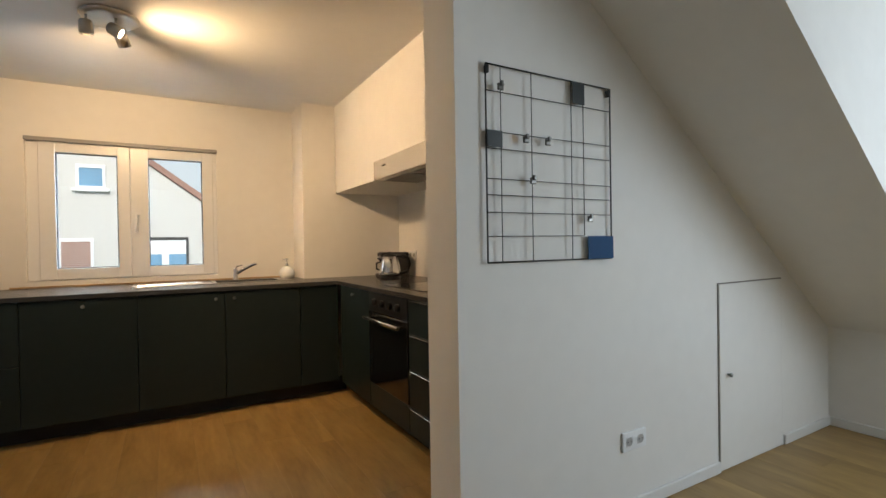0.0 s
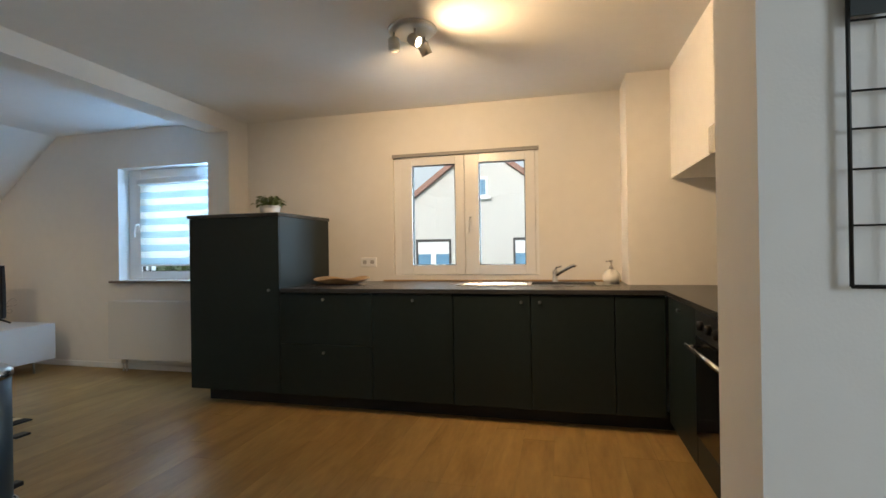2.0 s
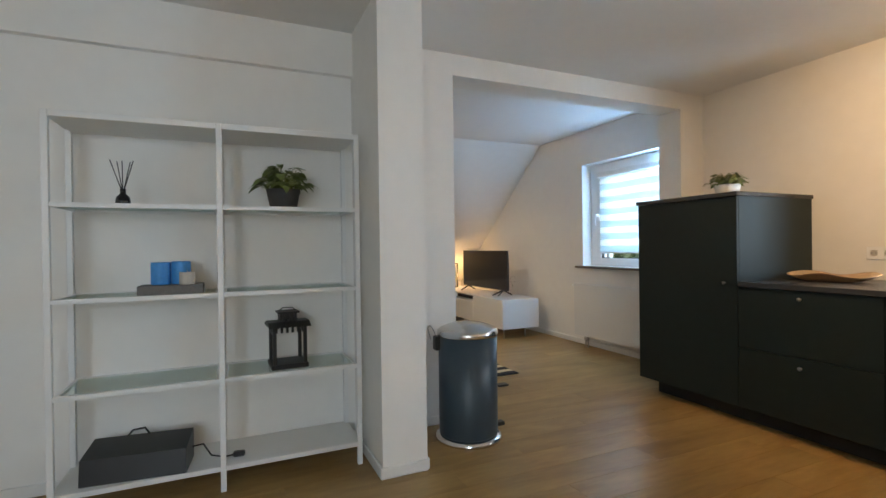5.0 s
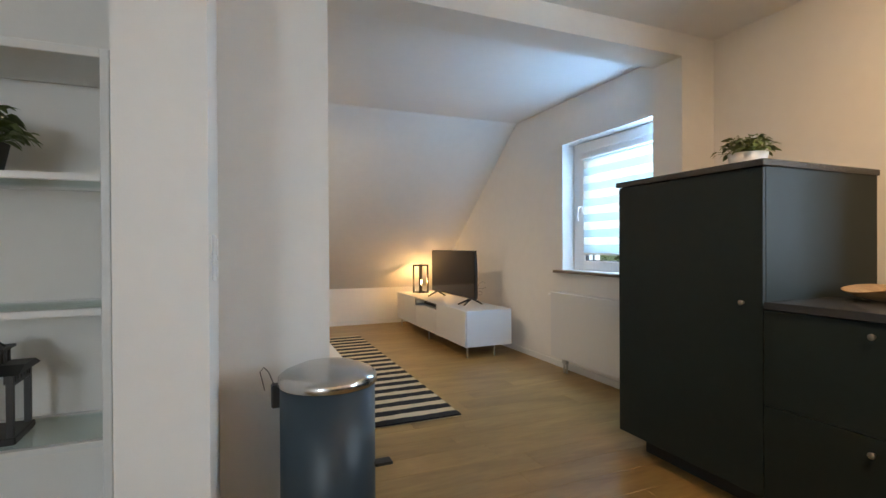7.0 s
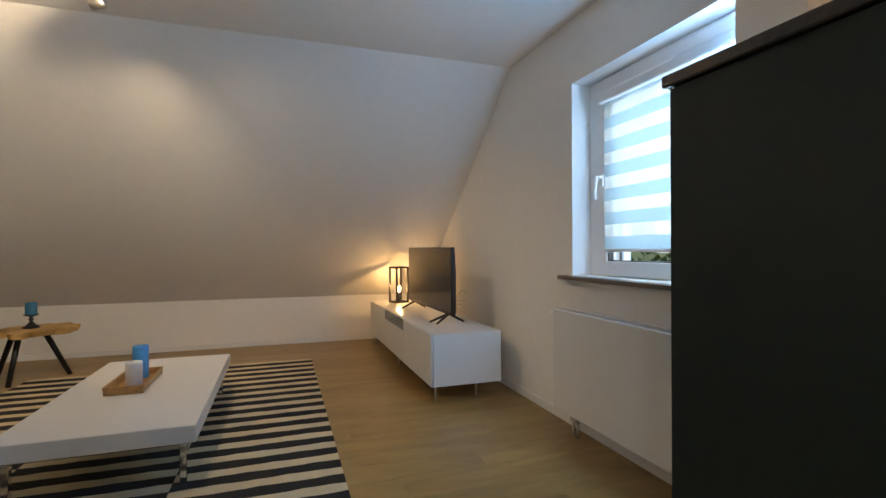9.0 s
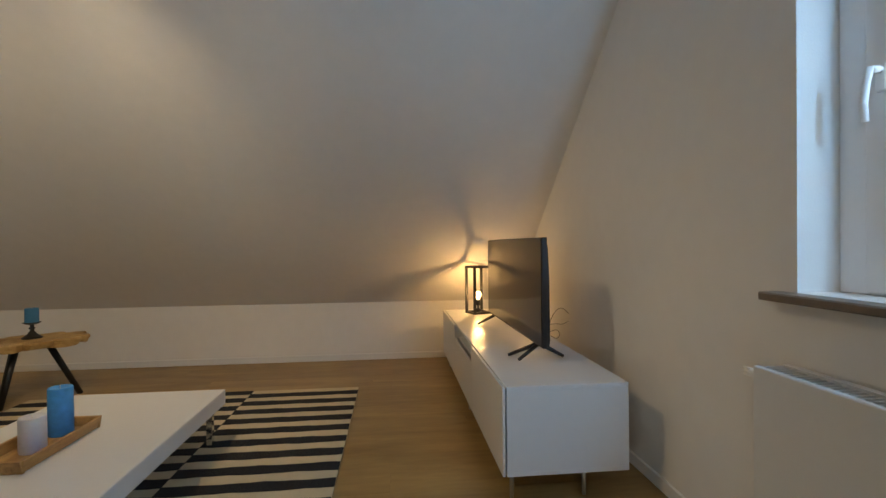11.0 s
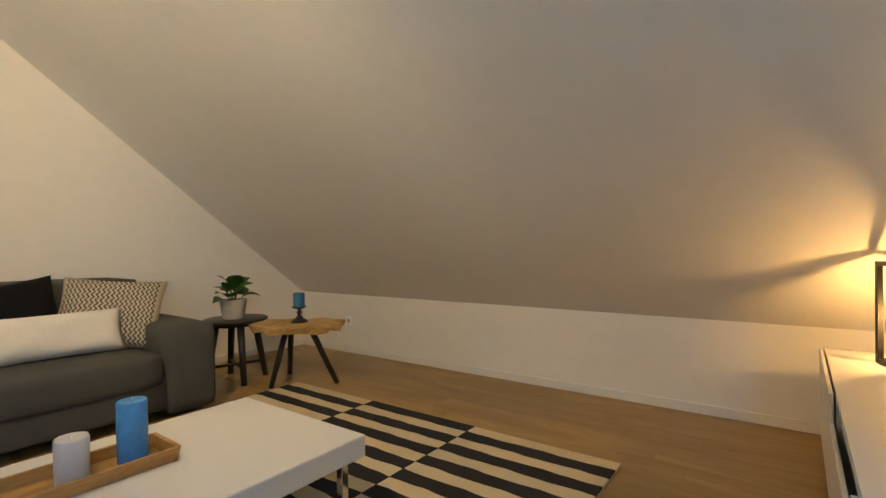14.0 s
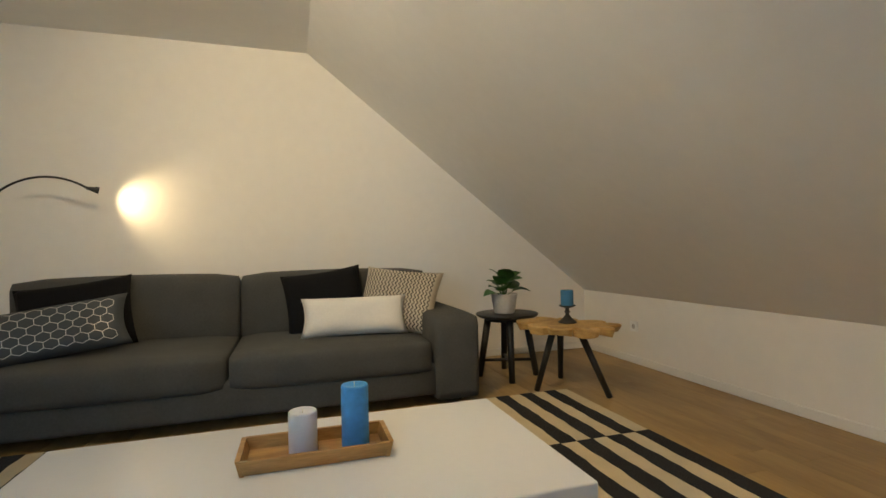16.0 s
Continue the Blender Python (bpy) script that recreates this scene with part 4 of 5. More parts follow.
def lantern():
    l = thing("lantern", (-2.180, 1.300, 0.5345), "black metal candle lantern on the glass shelf", "lantern", turn=3)
    l.scale = (1.22, 1.22, 1.07)
    part("base", B(-0.075, 0.075, -0.075, 0.075, 0, 0.022, 0.003), BLACK, l)
    for x in (-0.062, 0.062):
        for y in (-0.062, 0.062):
            part("corner_post", B(x - 0.007, x + 0.007, y - 0.007, y + 0.007, 0.0222, 0.20), BLACK, l)
    bm = bmesh.new()
    for k in range(6):
        t = -0.055 + k * 0.022
        box(bm, t - 0.005, t + 0.005, -0.066, -0.062, 0.172, 0.198)
        box(bm, t - 0.005, t + 0.005, 0.062, 0.066, 0.172, 0.198)
        box(bm, -0.066, -0.062, t - 0.005, t + 0.005, 0.172, 0.198)
        box(bm, 0.062, 0.066, t - 0.005, t + 0.005, 0.172, 0.198)
    box(bm, -0.068, 0.068, -0.068, -0.061, 0.165, 0.172)
    box(bm, -0.068, 0.068, 0.061, 0.068, 0.165, 0.172)
    part("pierced_band", bm, BLACK, l)
    bm = bmesh.new()
    prism(bm, [(-0.085, 0.2005), (0.085, 0.2005), (0.04, 0.222), (-0.04, 0.222)], "y", -0.085, 0.085)
    part("roof", bm, BLACK, l)
    bm = bmesh.new()
    for k in range(4):
        t = -0.03 + k * 0.02
        box(bm, t - 0.005, t + 0.005, -0.034, -0.03, 0.222, 0.262)
        box(bm, t - 0.005, t + 0.005, 0.03, 0.034, 0.222, 0.262)
        box(bm, -0.034, -0.03, t - 0.005, t + 0.005, 0.222, 0.262)
        box(bm, 0.03, 0.034, t - 0.005, t + 0.005, 0.222, 0.262)
    box(bm, -0.044, 0.044, -0.044, 0.044, 0.262, 0.27)
    part("chimney", bm, BLACK, l)
    part("ring", tube([(0.0, -0.035, 0.27), (0.0, -0.02, 0.285), (0.0, 0.02, 0.285), (0.0, 0.035, 0.27)], 0.003), BLACK, l)


lantern()


def router_box():
    r = thing("black_box", (-2.15, 0.63, 0.1225), "black electronics box lying on the bottom shelf", "box", turn=-6)
    bm = bmesh.new()
    prism(bm, [(-0.10, 0.0), (0.10, 0.0), (0.085, 0.110), (-0.10, 0.140)], "y", -0.21, 0.21)
    part("case", bm, PLASTIC, r)
    part("cable", tube([(-0.06, 0.21, 0.06), (-0.05, 0.26, 0.07), (-0.02, 0.30, 0.02), (0.0, 0.36, 0.012), (0.01, 0.40, 0.02)], 0.004), PLASTIC, r)
    part("plug", B(-0.008, 0.02, 0.40, 0.455, 0.008, 0.034, 0.006), PLASTIC, r)
    part("cord", tube([(-0.095, -0.08, 0.130), (-0.09, -0.05, 0.165), (-0.09, 0.0, 0.170), (-0.095, 0.02, 0.135)], 0.005), PLASTIC, r)


router_box()


def bin_():
    b = thing("pedal_bin", (-2.115, 2.335, 0.0), "tall blue grey pedal bin with a steel lid", "bin", turn=0)
    R = 0.177
    part("base_ring", lathe([(0, 0), (R + 0.022, 0), (R + 0.026, 0.008), (R + 0.02, 0.02), (R, 0.03), (0, 0.03)], 48), CHROME, b)
    part("body", lathe([(0, 0.0305), (R - 0.004, 0.0305), (R, 0.04), (R, 0.615), (0, 0.615)], 48), BINC, b)
    part("lid", lathe([(0, 0.616), (R + 0.004, 0.616), (R + 0.008, 0.622), (R + 0.006, 0.648), (R - 0.012, 0.662), (R * 0.6, 0.685), (R * 0.25, 0.694), (0, 0.695)], 48), STEEL, b, "brushed steel domed lid")
    h = part("hinge", B(-0.06, -0.01, -R - 0.028, -R + 0.006, 0.535, 0.62, 0.006), PLASTIC, b)
    part("carry_loop", tube([(-0.035, -R - 0.018, 0.62), (-0.04, -R - 0.035, 0.665), (-0.04, -R - 0.052, 0.685), (-0.04, -R - 0.066, 0.67), (-0.037, -R - 0.05, 0.60)], 0.0018), BLACK, h)
    part("pedal", B(-0.015, 0.035, R + 0.006, R + 0.06, 0.038, 0.062, 0.006, 2), PLASTIC, b, "black foot pedal")
    part("pedal_catch", B(0.05, 0.1, R - 0.02, R + 0.05, 0.30, 0.312, 0.003), PLASTIC, b)


bin_()

# ---- living room ----


def tv_bench():
    t = thing("tv_bench", (-5.710, 4.335, 0.0), "long low white lacquered television bench", "tv bench")
    hw, f, bk = 1.147, -0.268, 0.262
    z0, z1 = 0.12, 0.482
    part("bottom_board", B(-hw, hw, f + 0.018, bk, z0, z0 + 0.016), WHITE, t)
    part("top_board", B(-hw, hw, f + 0.018, bk, z1 - 0.016, z1, 0.001), WHITE, t)
    for x in (-hw, -0.375, 0.355, hw - 0.016):
        part("side_board", B(x, x + 0.016, f + 0.018, bk, z0 + 0.0165, z1 - 0.0165), WHITE, t)
    part("back_board", B(-hw + 0.017, hw - 0.017, bk - 0.01, bk - 0.001, z0 + 0.0165, z1 - 0.0165), WHITE, t)
    part("niche_shelf", B(-0.358, 0.354, f + 0.03, bk - 0.02, 0.385, 0.395), WHITE, t)
    for a, b, top in ((-hw, -0.368, z1), (-0.365, 0.362, 0.39), (0.365, hw, z1)):
        part("front_panel", B(a + 0.001, b - 0.001, f, f + 0.012, z0 + 0.001, top - 0.001, 0.0015), WHITE, t)
    # dark sheet for the shade in the niche, ahead of the white back board
    part("niche_back", B(-0.359, 0.355, f + 0.12, f + 0.125, 0.396, z1 - 0.017), DPOT, t)
    for x in (-hw + 0.06, 0.0, hw - 0.06):
        for y in (f + 0.05, bk - 0.17):
            part("leg", lathe([(0, 0), (0.008, 0), (0.010, 0.119), (0, 0.1195)], 14, x, y), SATIN, t)


tv_bench()


def smooth_line(points, steps=5):
    """Points along a rounded curve through the given ones."""
    p = [Vector(q) for q in points]
    p = [2 * p[0] - p[1]] + p + [2 * p[-1] - p[-2]]
    out = []
    for i in range(1, len(p) - 2):
        for k in range(steps):
            t = k / steps
            out.append(0.5 * (2 * p[i] + (p[i + 1] - p[i - 1]) * t + (2 * p[i - 1] - 5 * p[i] + 4 * p[i + 1] - p[i + 2]) * t * t + (3 * p[i] - p[i - 1] - 3 * p[i + 1] + p[i + 2]) * t ** 3))
    return out + [p[-2]]


CABLE = mat("grey_cable", (0.22, 0.21, 0.20), 0.5)


def tv():
    t = thing("television", (-5.528, 4.350, 0.4825), "flat black television on splayed feet", "television", turn=0.3)
    hw = 0.630
    z0, z1 = 0.072, 0.604
    part("screen_panel", B(-hw + 0.006, hw - 0.006, -0.016, -0.012, z0 + 0.012, z1 - 0.006), SCREEN, t, "dark glossy screen")
    part("bezel", B(-hw, hw, -0.0118, 0.014, z0, z1, 0.003), PLASTIC, t)
    bm = bmesh.new()
    prism(bm, [(0.0142, z0), (0.0142, z1 - 0.02), (0.020, z1 - 0.05), (0.027, 0.40), (0.028, z0 + 0.03), (0.022, z0 + 0.002)], "x", -hw + 0.04, hw - 0.01)
    part("back_cover", bm, PLASTIC, t)
    for x in (-0.50, 0.50):
        side = 1 if x > 0 else -1
        for ty, tx in ((-0.135, -0.05 * side), (-0.11, 0.06 * side), (0.13, 0.02 * side)) if x > 0 else ((-0.12, 0.0), (0.12, 0.0)):
            bm = bmesh.new()
            rod(bm, (x, 0.012, 0.074), (x + tx, ty, 0.008), 0.012, 0.008, 8)
            part("foot", bm, PLASTIC, t)
    loops = ([(0.61, 0.05, 0.19), (0.62, 0.08, 0.235), (0.635, 0.115, 0.262), (0.65, 0.15, 0.262), (0.66, 0.185, 0.24)],
             [(0.61, 0.05, 0.185), (0.63, 0.09, 0.19), (0.65, 0.14, 0.19), (0.665, 0.18, 0.205)],
             [(0.61, 0.05, 0.15), (0.63, 0.10, 0.16), (0.64, 0.12, 0.14), (0.63, 0.10, 0.12), (0.61, 0.06, 0.13)])
    for pts in loops:
        part("cable", tube(smooth_line([(0.61 + (px - 0.61) * 0.7, 0.028 + (py - 0.05) * 0.62, pz) for px, py, pz in pts]), 0.0018), CABLE, t)


tv()


def table_lamp():
    l = thing("table_lamp", (-6.610, 4.336, 0.4825), "black cage table lamp with a bare lit bulb", "table lamp", turn=19)
    hw, h, p, q = 0.071, 0.395, 0.0095, 0.0085
    for x in (-hw, hw):
        for y in (-hw, hw):
            part("upright", B(x - p, x + p, y - p, y + p, 0, h, 0.001), STAINED, l)
    for z in (0.0, h - 2 * q):
        for s in (-1, 1):
            part("rail", B(-hw + p, hw - p, s * hw - q, s * hw + q, z, z + 2 * q), STAINED, l)
            part("rail", B(s * hw - q, s * hw + q, -hw + p, hw - p, z, z + 2 * q), STAINED, l)
    part("cross_bar", B(-hw + p, hw - p, -0.012, 0.012, 0.001, 0.018), STAINED, l)
    part("bulb_holder", lathe([(0, 0.018), (0.030, 0.018), (0.026, 0.03), (0.010, 0.045), (0.009, 0.06), (0.020, 0.075), (0.022, 0.115), (0, 0.116)], 20), BLACK, l)
    bulb = part("bulb", lathe([(0, 0.1162), (0.012, 0.117), (0.014, 0.126), (0.023, 0.148), (0.024, 0.163), (0.015, 0.180), (0, 0.186)], 20), BULB, l, "glowing warm bulb")
    bulb.visible_shadow = False


table_lamp()
RX0, RX1, RY0, RY1 = -6.255, -3.155, 1.13, 3.372


def rug():
    r = thing("rug", ((RX0 + RX1) / 2, (RY0 + RY1) / 2, 0.0), "flat woven rug with black and ivory stripes in three columns", "rug")
    n = 38
    w = (RX1 - RX0) / n
    col = (RY1 - RY0) / 3
    part("backing", B(-(RX1 - RX0) / 2, (RX1 - RX0) / 2, -(RY1 - RY0) / 2, (RY1 - RY0) / 2, 0.0005, 0.006), WOOLW, r)

    def wave(i, c, k):
        return 0.0 if i in (0, n) else 0.0035 * math.sin(1.1 * k + 2.3 * i + c) + 0.0025 * math.sin(2.7 * k + 5.1 * i + 3 * c)

    for c in range(3):
        for i in range(n):
            dark = (i + c) % 2 == 1
            x0 = -(RX1 - RX0) / 2 + i * w
            y0 = -(RY1 - RY0) / 2 + c * col
            bm = bmesh.new()
            xs = 12
            lower = [bm.verts.new((x0 + wave(i, c, k), y0 + col * k / xs, 0.009)) for k in range(xs + 1)]
            upper = [bm.verts.new((x0 + w + wave(i + 1, c, k), y0 + col * k / xs, 0.009)) for k in range(xs + 1)]
            for k in range(xs):
                bm.faces.new((lower[k], upper[k], upper[k + 1], lower[k + 1]))
            ext = bmesh.ops.extrude_face_region(bm, geom=list(bm.faces))
            lift = 0.0022 if dark else 0.0
            bmesh.ops.translate(bm, verts=[v for v in ext["geom"] if isinstance(v, bmesh.types.BMVert)], vec=(0, 0, 0.003 + lift))
            bmesh.ops.translate(bm, verts=[v for v in bm.verts if v.co.z < 0.0095], vec=(0, 0, -0.003))
            bmesh.ops.recalc_face_normals(bm, faces=bm.faces)
            part("stripe", bm, WOOLB if dark else WOOLW, r)


rug()
CX0, CX1, CY0, CY1, CZ = -5.367, -3.825, 1.955, 2.73, 0.29


def coffee_table():
    t = thing("coffee_table", ((CX0 + CX1) / 2, (CY0 + CY1) / 2, 0.0125), "low white coffee table on chrome legs", "coffee table")
    hx, hy = (CX1 - CX0) / 2, (CY1 - CY0) / 2
    part("tabletop", B(-hx, hx, -hy, hy, 0.198, CZ - 0.0125, 0.006, 3), WHITE, t)
    for x in (-hx + 0.06, hx - 0.06):
        for y in (-hy + 0.06, hy - 0.06):
            part("leg", B(x - 0.015, x + 0.015, y - 0.015, y + 0.015, 0, 0.178, 0.002), CHROME, t)
        part("side_rail", B(x - 0.015, x + 0.015, -hy + 0.045, hy - 0.045, 0.178, 0.1975, 0.002), CHROME, t)
    for y in (-hy + 0.06, hy - 0.06):
        part("long_rail", B(-hx + 0.076, hx - 0.076, y - 0.015, y + 0.015, 0.178, 0.1975, 0.002), CHROME, t)


coffee_table()


def wood_tray():
    t = thing("wooden_tray", (-4.66, 2.285, CZ + 0.0005), "narrow oiled wooden tray on the coffee table", "tray", turn=-0.5)
    hx, hy = 0.213, 0.088
    part("bottom", B(-hx + 0.012, hx - 0.012, -hy + 0.012, hy - 0.012, 0, 0.010), OILED, t)
    for s in (-1, 1):
        bm = bmesh.new()
        prism(bm, [(s * (hy - 0.006), 0.0), (s * hy, 0.0), (s * (hy + 0.012), 0.045), (s * (hy), 0.045)] if s > 0 else [(-hy, 0.0), (-hy + 0.006, 0.0), (-hy, 0.045), (-hy - 0.012, 0.045)], "x", -hx, hx)
        part("long_side", bm, OILED, t)
        bm = bmesh.new()
        prism(bm, [(s * (hx - 0.012), 0.0), (s * hx, 0.0), (s * (hx + 0.012), 0.046), (s * (hx - 0.002), 0.046)] if s > 0 else [(-hx, 0.0), (-hx + 0.012, 0.0), (-hx + 0.002, 0.046), (-hx - 0.012, 0.046)], "y", -hy - 0.006, hy + 0.006)
        part("short_side", bm, OILED, t)


wood_tray()
candle((-4.78, 2.285, CZ + 0.011), 0.043, 0.193, BLUEC, "tall blue pillar candle in the wooden tray")
candle((-4.62, 2.29, CZ + 0.011), 0.043, 0.13, GREYC, "pale grey pillar candle in the wooden tray")


def puffy(bm, x0, x1, y0, y1, z0, z1, r, bulge=0.0, seg=4, cuts=0):
    """A stuffed block with rounded edges and a swollen face."""
    tmp = bmesh.new()
    box(tmp, x0, x1, y0, y1, z0, z1)
    bmesh.ops.subdivide_edges(tmp, edges=list(tmp.edges), cuts=7, use_grid_fill=True)
    cx, cy, cz = (x0 + x1) / 2, (y0 + y1) / 2, (z0 + z1) / 2
    hx, hy, hz = (x1 - x0) / 2, (y1 - y0) / 2, (z1 - z0) / 2
    for v in tmp.verts:
        p = v.co - Vector((cx, cy, cz))
        q = Vector((max(-hx + r, min(hx - r, p.x)), max(-hy + r, min(hy - r, p.y)), max(-hz + r, min(hz - r, p.z))))
        d = p - q
        if d.length > 1e-6:
            p = q + d.normalized() * r
        u, w, s = p.x / hx, p.y / hy, p.z / hz
        p.z += bulge * s * (1 - u * u) * (1 - w * w)
        p.y += bulge * w * (1 - u * u) * (1 - s * s)
        v.co = Vector((cx, cy, cz)) + p
    for f in tmp.faces:
        f.smooth = True
    me = bpy.data.meshes.new("tmp")
    tmp.to_mesh(me)
    tmp.free()
    bm.from_mesh(me)
    bpy.data.meshes.remove(me)
    return bm


def P(*a, **k):
    return puffy(bmesh.new(), *a, **k)


def sofa():
    s = thing("sofa", (-4.265, 0.60, 0.0), "dark grey fabric sofa with two broad seats", "sofa")
    hx = 1.41
    part("base", P(-hx + 0.27, hx - 0.27, -0.44, 0.505, 0.055, 0.25, 0.02), SOFA, s)
    part("arm", P(-hx, -hx + 0.29, -0.44, 0.525, 0.02, 0.525, 0.035, bulge=0.010), SOFA, s)
    part("arm", P(hx - 0.29, hx, -0.44, 0.525, 0.02, 0.525, 0.035, bulge=0.010), SOFA, s)
    part("back_frame", P(-hx + 0.1, hx - 0.1, -0.545, -0.36, 0.11, 0.70, 0.06), SOFA, s)
    for a, b in ((-hx + 0.292, 0.008), (0.012, hx - 0.292)):
        part("seat_cushion", P(a, b, -0.30, 0.52, 0.19, 0.388, 0.045, bulge=0.014), SOFA, s)
        part("back_cushion", P(a - 0.15 if a < -1 else a, b + 0.15 if b > 1 else b, -0.40, -0.19, 0.33, 0.785, 0.05, bulge=0.016), SOFA, s)
    for x in (-hx + 0.13, hx - 0.13):
        for y in (-0.36, 0.42):
            part("foot", B(x - 0.03, x + 0.03, y - 0.03, y + 0.03, 0, 0.021), BLACK, s)


sofa()


def cushion(name, at, w, h, fat, turn, lean, spin, material, label, decorate=None):
    """A throw pillow, wide along x, upright along z, leaning back."""
    bm = bmesh.new()
    n = 18
    grid = {}
    for s in (-1, 1):
        for i in range(n + 1):
            for j in range(n + 1):
                u, v = -1 + 2 * i / n, -1 + 2 * j / n
                edge = max(0.0, 1 - u ** 4) * max(0.0, 1 - v ** 4)
                pinch = 1 - 0.07 * (1 - abs(u) ** 2) * abs(v) ** 3
                pinch2 = 1 - 0.07 * (1 - abs(v) ** 2) * abs(u) ** 3
                y = s * fat / 2 * edge ** 0.55
                wob = 0.006 * math.sin(5 * u + 3 * v + w * 20) * edge
                if s == 1 and (i in (0, n) or j in (0, n)):
                    grid[s, i, j] = grid[-1, i, j]
                else:
                    grid[s, i, j] = bm.verts.new((u * w / 2 * pinch2, y + wob, v * h / 2 * pinch))
        for i in range(n):
            for j in range(n):
                q = [grid[s, i, j], grid[s, i + 1, j], grid[s, i + 1, j + 1], grid[s, i, j + 1]]
                bm.faces.new(q if s < 0 else q[::-1]).smooth = True
    bmesh.ops.recalc_face_normals(bm, faces=bm.faces)
    m = Matrix.Translation(at) @ Matrix.Rotation(radians(turn), 4, "Z") @ Matrix.Rotation(radians(lean), 4, "X") @ Matrix.Rotation(radians(spin), 4, "Y")
    ob = new(name, mesh_of(bm, name, material))
    ob.matrix_world = m
    tagged(ob, label, "cushion")
    if decorate:
        decorate(ob, w, h, fat)
    return ob


def surface(u, v, w, h, fat, lift):
    edge = max(0.0, 1 - u ** 4) * max(0.0, 1 - v ** 4)
    return Vector((u * w / 2 * (1 - 0.07 * (1 - v * v) * abs(u) ** 3), fat / 2 * edge ** 0.55 + 0.006 * math.sin(5 * u + 3 * v + w * 20) * edge + lift, v * h / 2 * (1 - 0.07 * (1 - u * u) * abs(v) ** 3)))


def ribbon(bm, a, b, width, w, h, fat, steps=3):
    """A flat printed line on the front of a pillow."""
    d = Vector((b[0] - a[0], b[1] - a[1]))
    nrm = Vector((-d.y * h, d.x * w)).normalized()
    last = None
    for k in range(steps + 1):
        u, v = a[0] + d.x * k / steps, a[1] + d.y * k / steps
        p = bm.verts.new(surface(max(-0.98, min(0.98, u + nrm.x * width / w)), max(-0.98, min(0.98, v + nrm.y * width / h)), w, h, fat, 0.0018))
        q = bm.verts.new(surface(max(-0.98, min(0.98, u - nrm.x * width / w)), max(-0.98, min(0.98, v - nrm.y * width / h)), w, h, fat, 0.0018))
        if last:
            bm.faces.new((last[0], last[1], q, p))
        last = (p, q)


SILVER = mat("silver_print", (0.62, 0.62, 0.60), 0.35, 0.6, vary=0.15, scale=30)


def hexes(ob, w, h, fat):
    bm = bmesh.new()
    size = 0.037
    for c in range(-8, 9):
        for r in range(-6, 7):
            cx, cz = c * size * math.sqrt(3) + (r % 2) * size * math.sqrt(3) / 2, r * size * 1.5 * 0.8
            for k in range(3):
                a0, a1 = radians(30 + 60 * k), radians(90 + 60 * k)
                p = ((cx + size * math.cos(a0)) / (w / 2), (cz + size * 0.8 * math.sin(a0)) / (h / 2))
                q = ((cx + size * math.cos(a1)) / (w / 2), (cz + size * 0.8 * math.sin(a1)) / (h / 2))
                if max(abs(p[0]), abs(q[0])) < 0.93 and max(abs(p[1]), abs(q[1])) < 0.88:
                    ribbon(bm, p, q, 0.0030, w, h, fat, 2)
    part("honeycomb_print", bm, SILVER, ob, "silver honeycomb print")


def zigzags(ob, w, h, fat):
    bm = bmesh.new()
    rows, teeth = 22, 12
    for i in range(rows):
        u0 = -0.94 + 1.88 * i / (rows - 1)
        for k in range(teeth * 2):
            v0, v1 = -0.94 + 1.88 * k / (teeth * 2), -0.94 + 1.88 * (k + 1) / (teeth * 2)
            da, db = (-0.034, 0.034) if k % 2 == 0 else (0.034, -0.034)
            if max(abs(u0 + da), abs(u0 + db)) < 0.97:
                ribbon(bm, (u0 + da, v0), (u0 + db, v1), 0.0062, w, h, fat, 1)
    part("zigzag_weave", bm, VELVET, ob, "black zigzag weave")


SLATEC = mat("slate_cushion_cloth", (0.055, 0.066, 0.075), 0.85, vary=0.1, scale=24, bump=0.4, bump_scale=480)
CREAM = mat("cream_cushion_cloth", (0.56, 0.49, 0.38), 0.9, vary=0.08, scale=24, bump=0.4, bump_scale=480)
cushion("throw_pillow", (-3.40, 0.56, 0.575), 0.58, 0.43, 0.15, 4, 20, 8, VELVET, "black velvet throw pillow on the sofa")
cushion("throw_pillow", (-3.27, 0.84, 0.515), 0.94, 0.30, 0.14, 6, 26, 9, SLATEC, "slate lumbar pillow with a silver honeycomb print", hexes)
cushion("throw_pillow", (-4.80, 0.52, 0.590), 0.53, 0.44, 0.15, -4, 18, 8, VELVET, "black velvet throw pillow leaning on the back")
cushion("throw_pillow", (-5.275, 0.64, 0.590), 0.56, 0.45, 0.15, -30, 27, -6, CREAM, "cream throw pillow with a black zigzag weave", zigzags)
cushion("throw_pillow", (-4.965, 0.78, 0.515), 0.66, 0.255, 0.15, -4, 24, 0, LINEN, "white linen lumbar pillow lying on the seat")


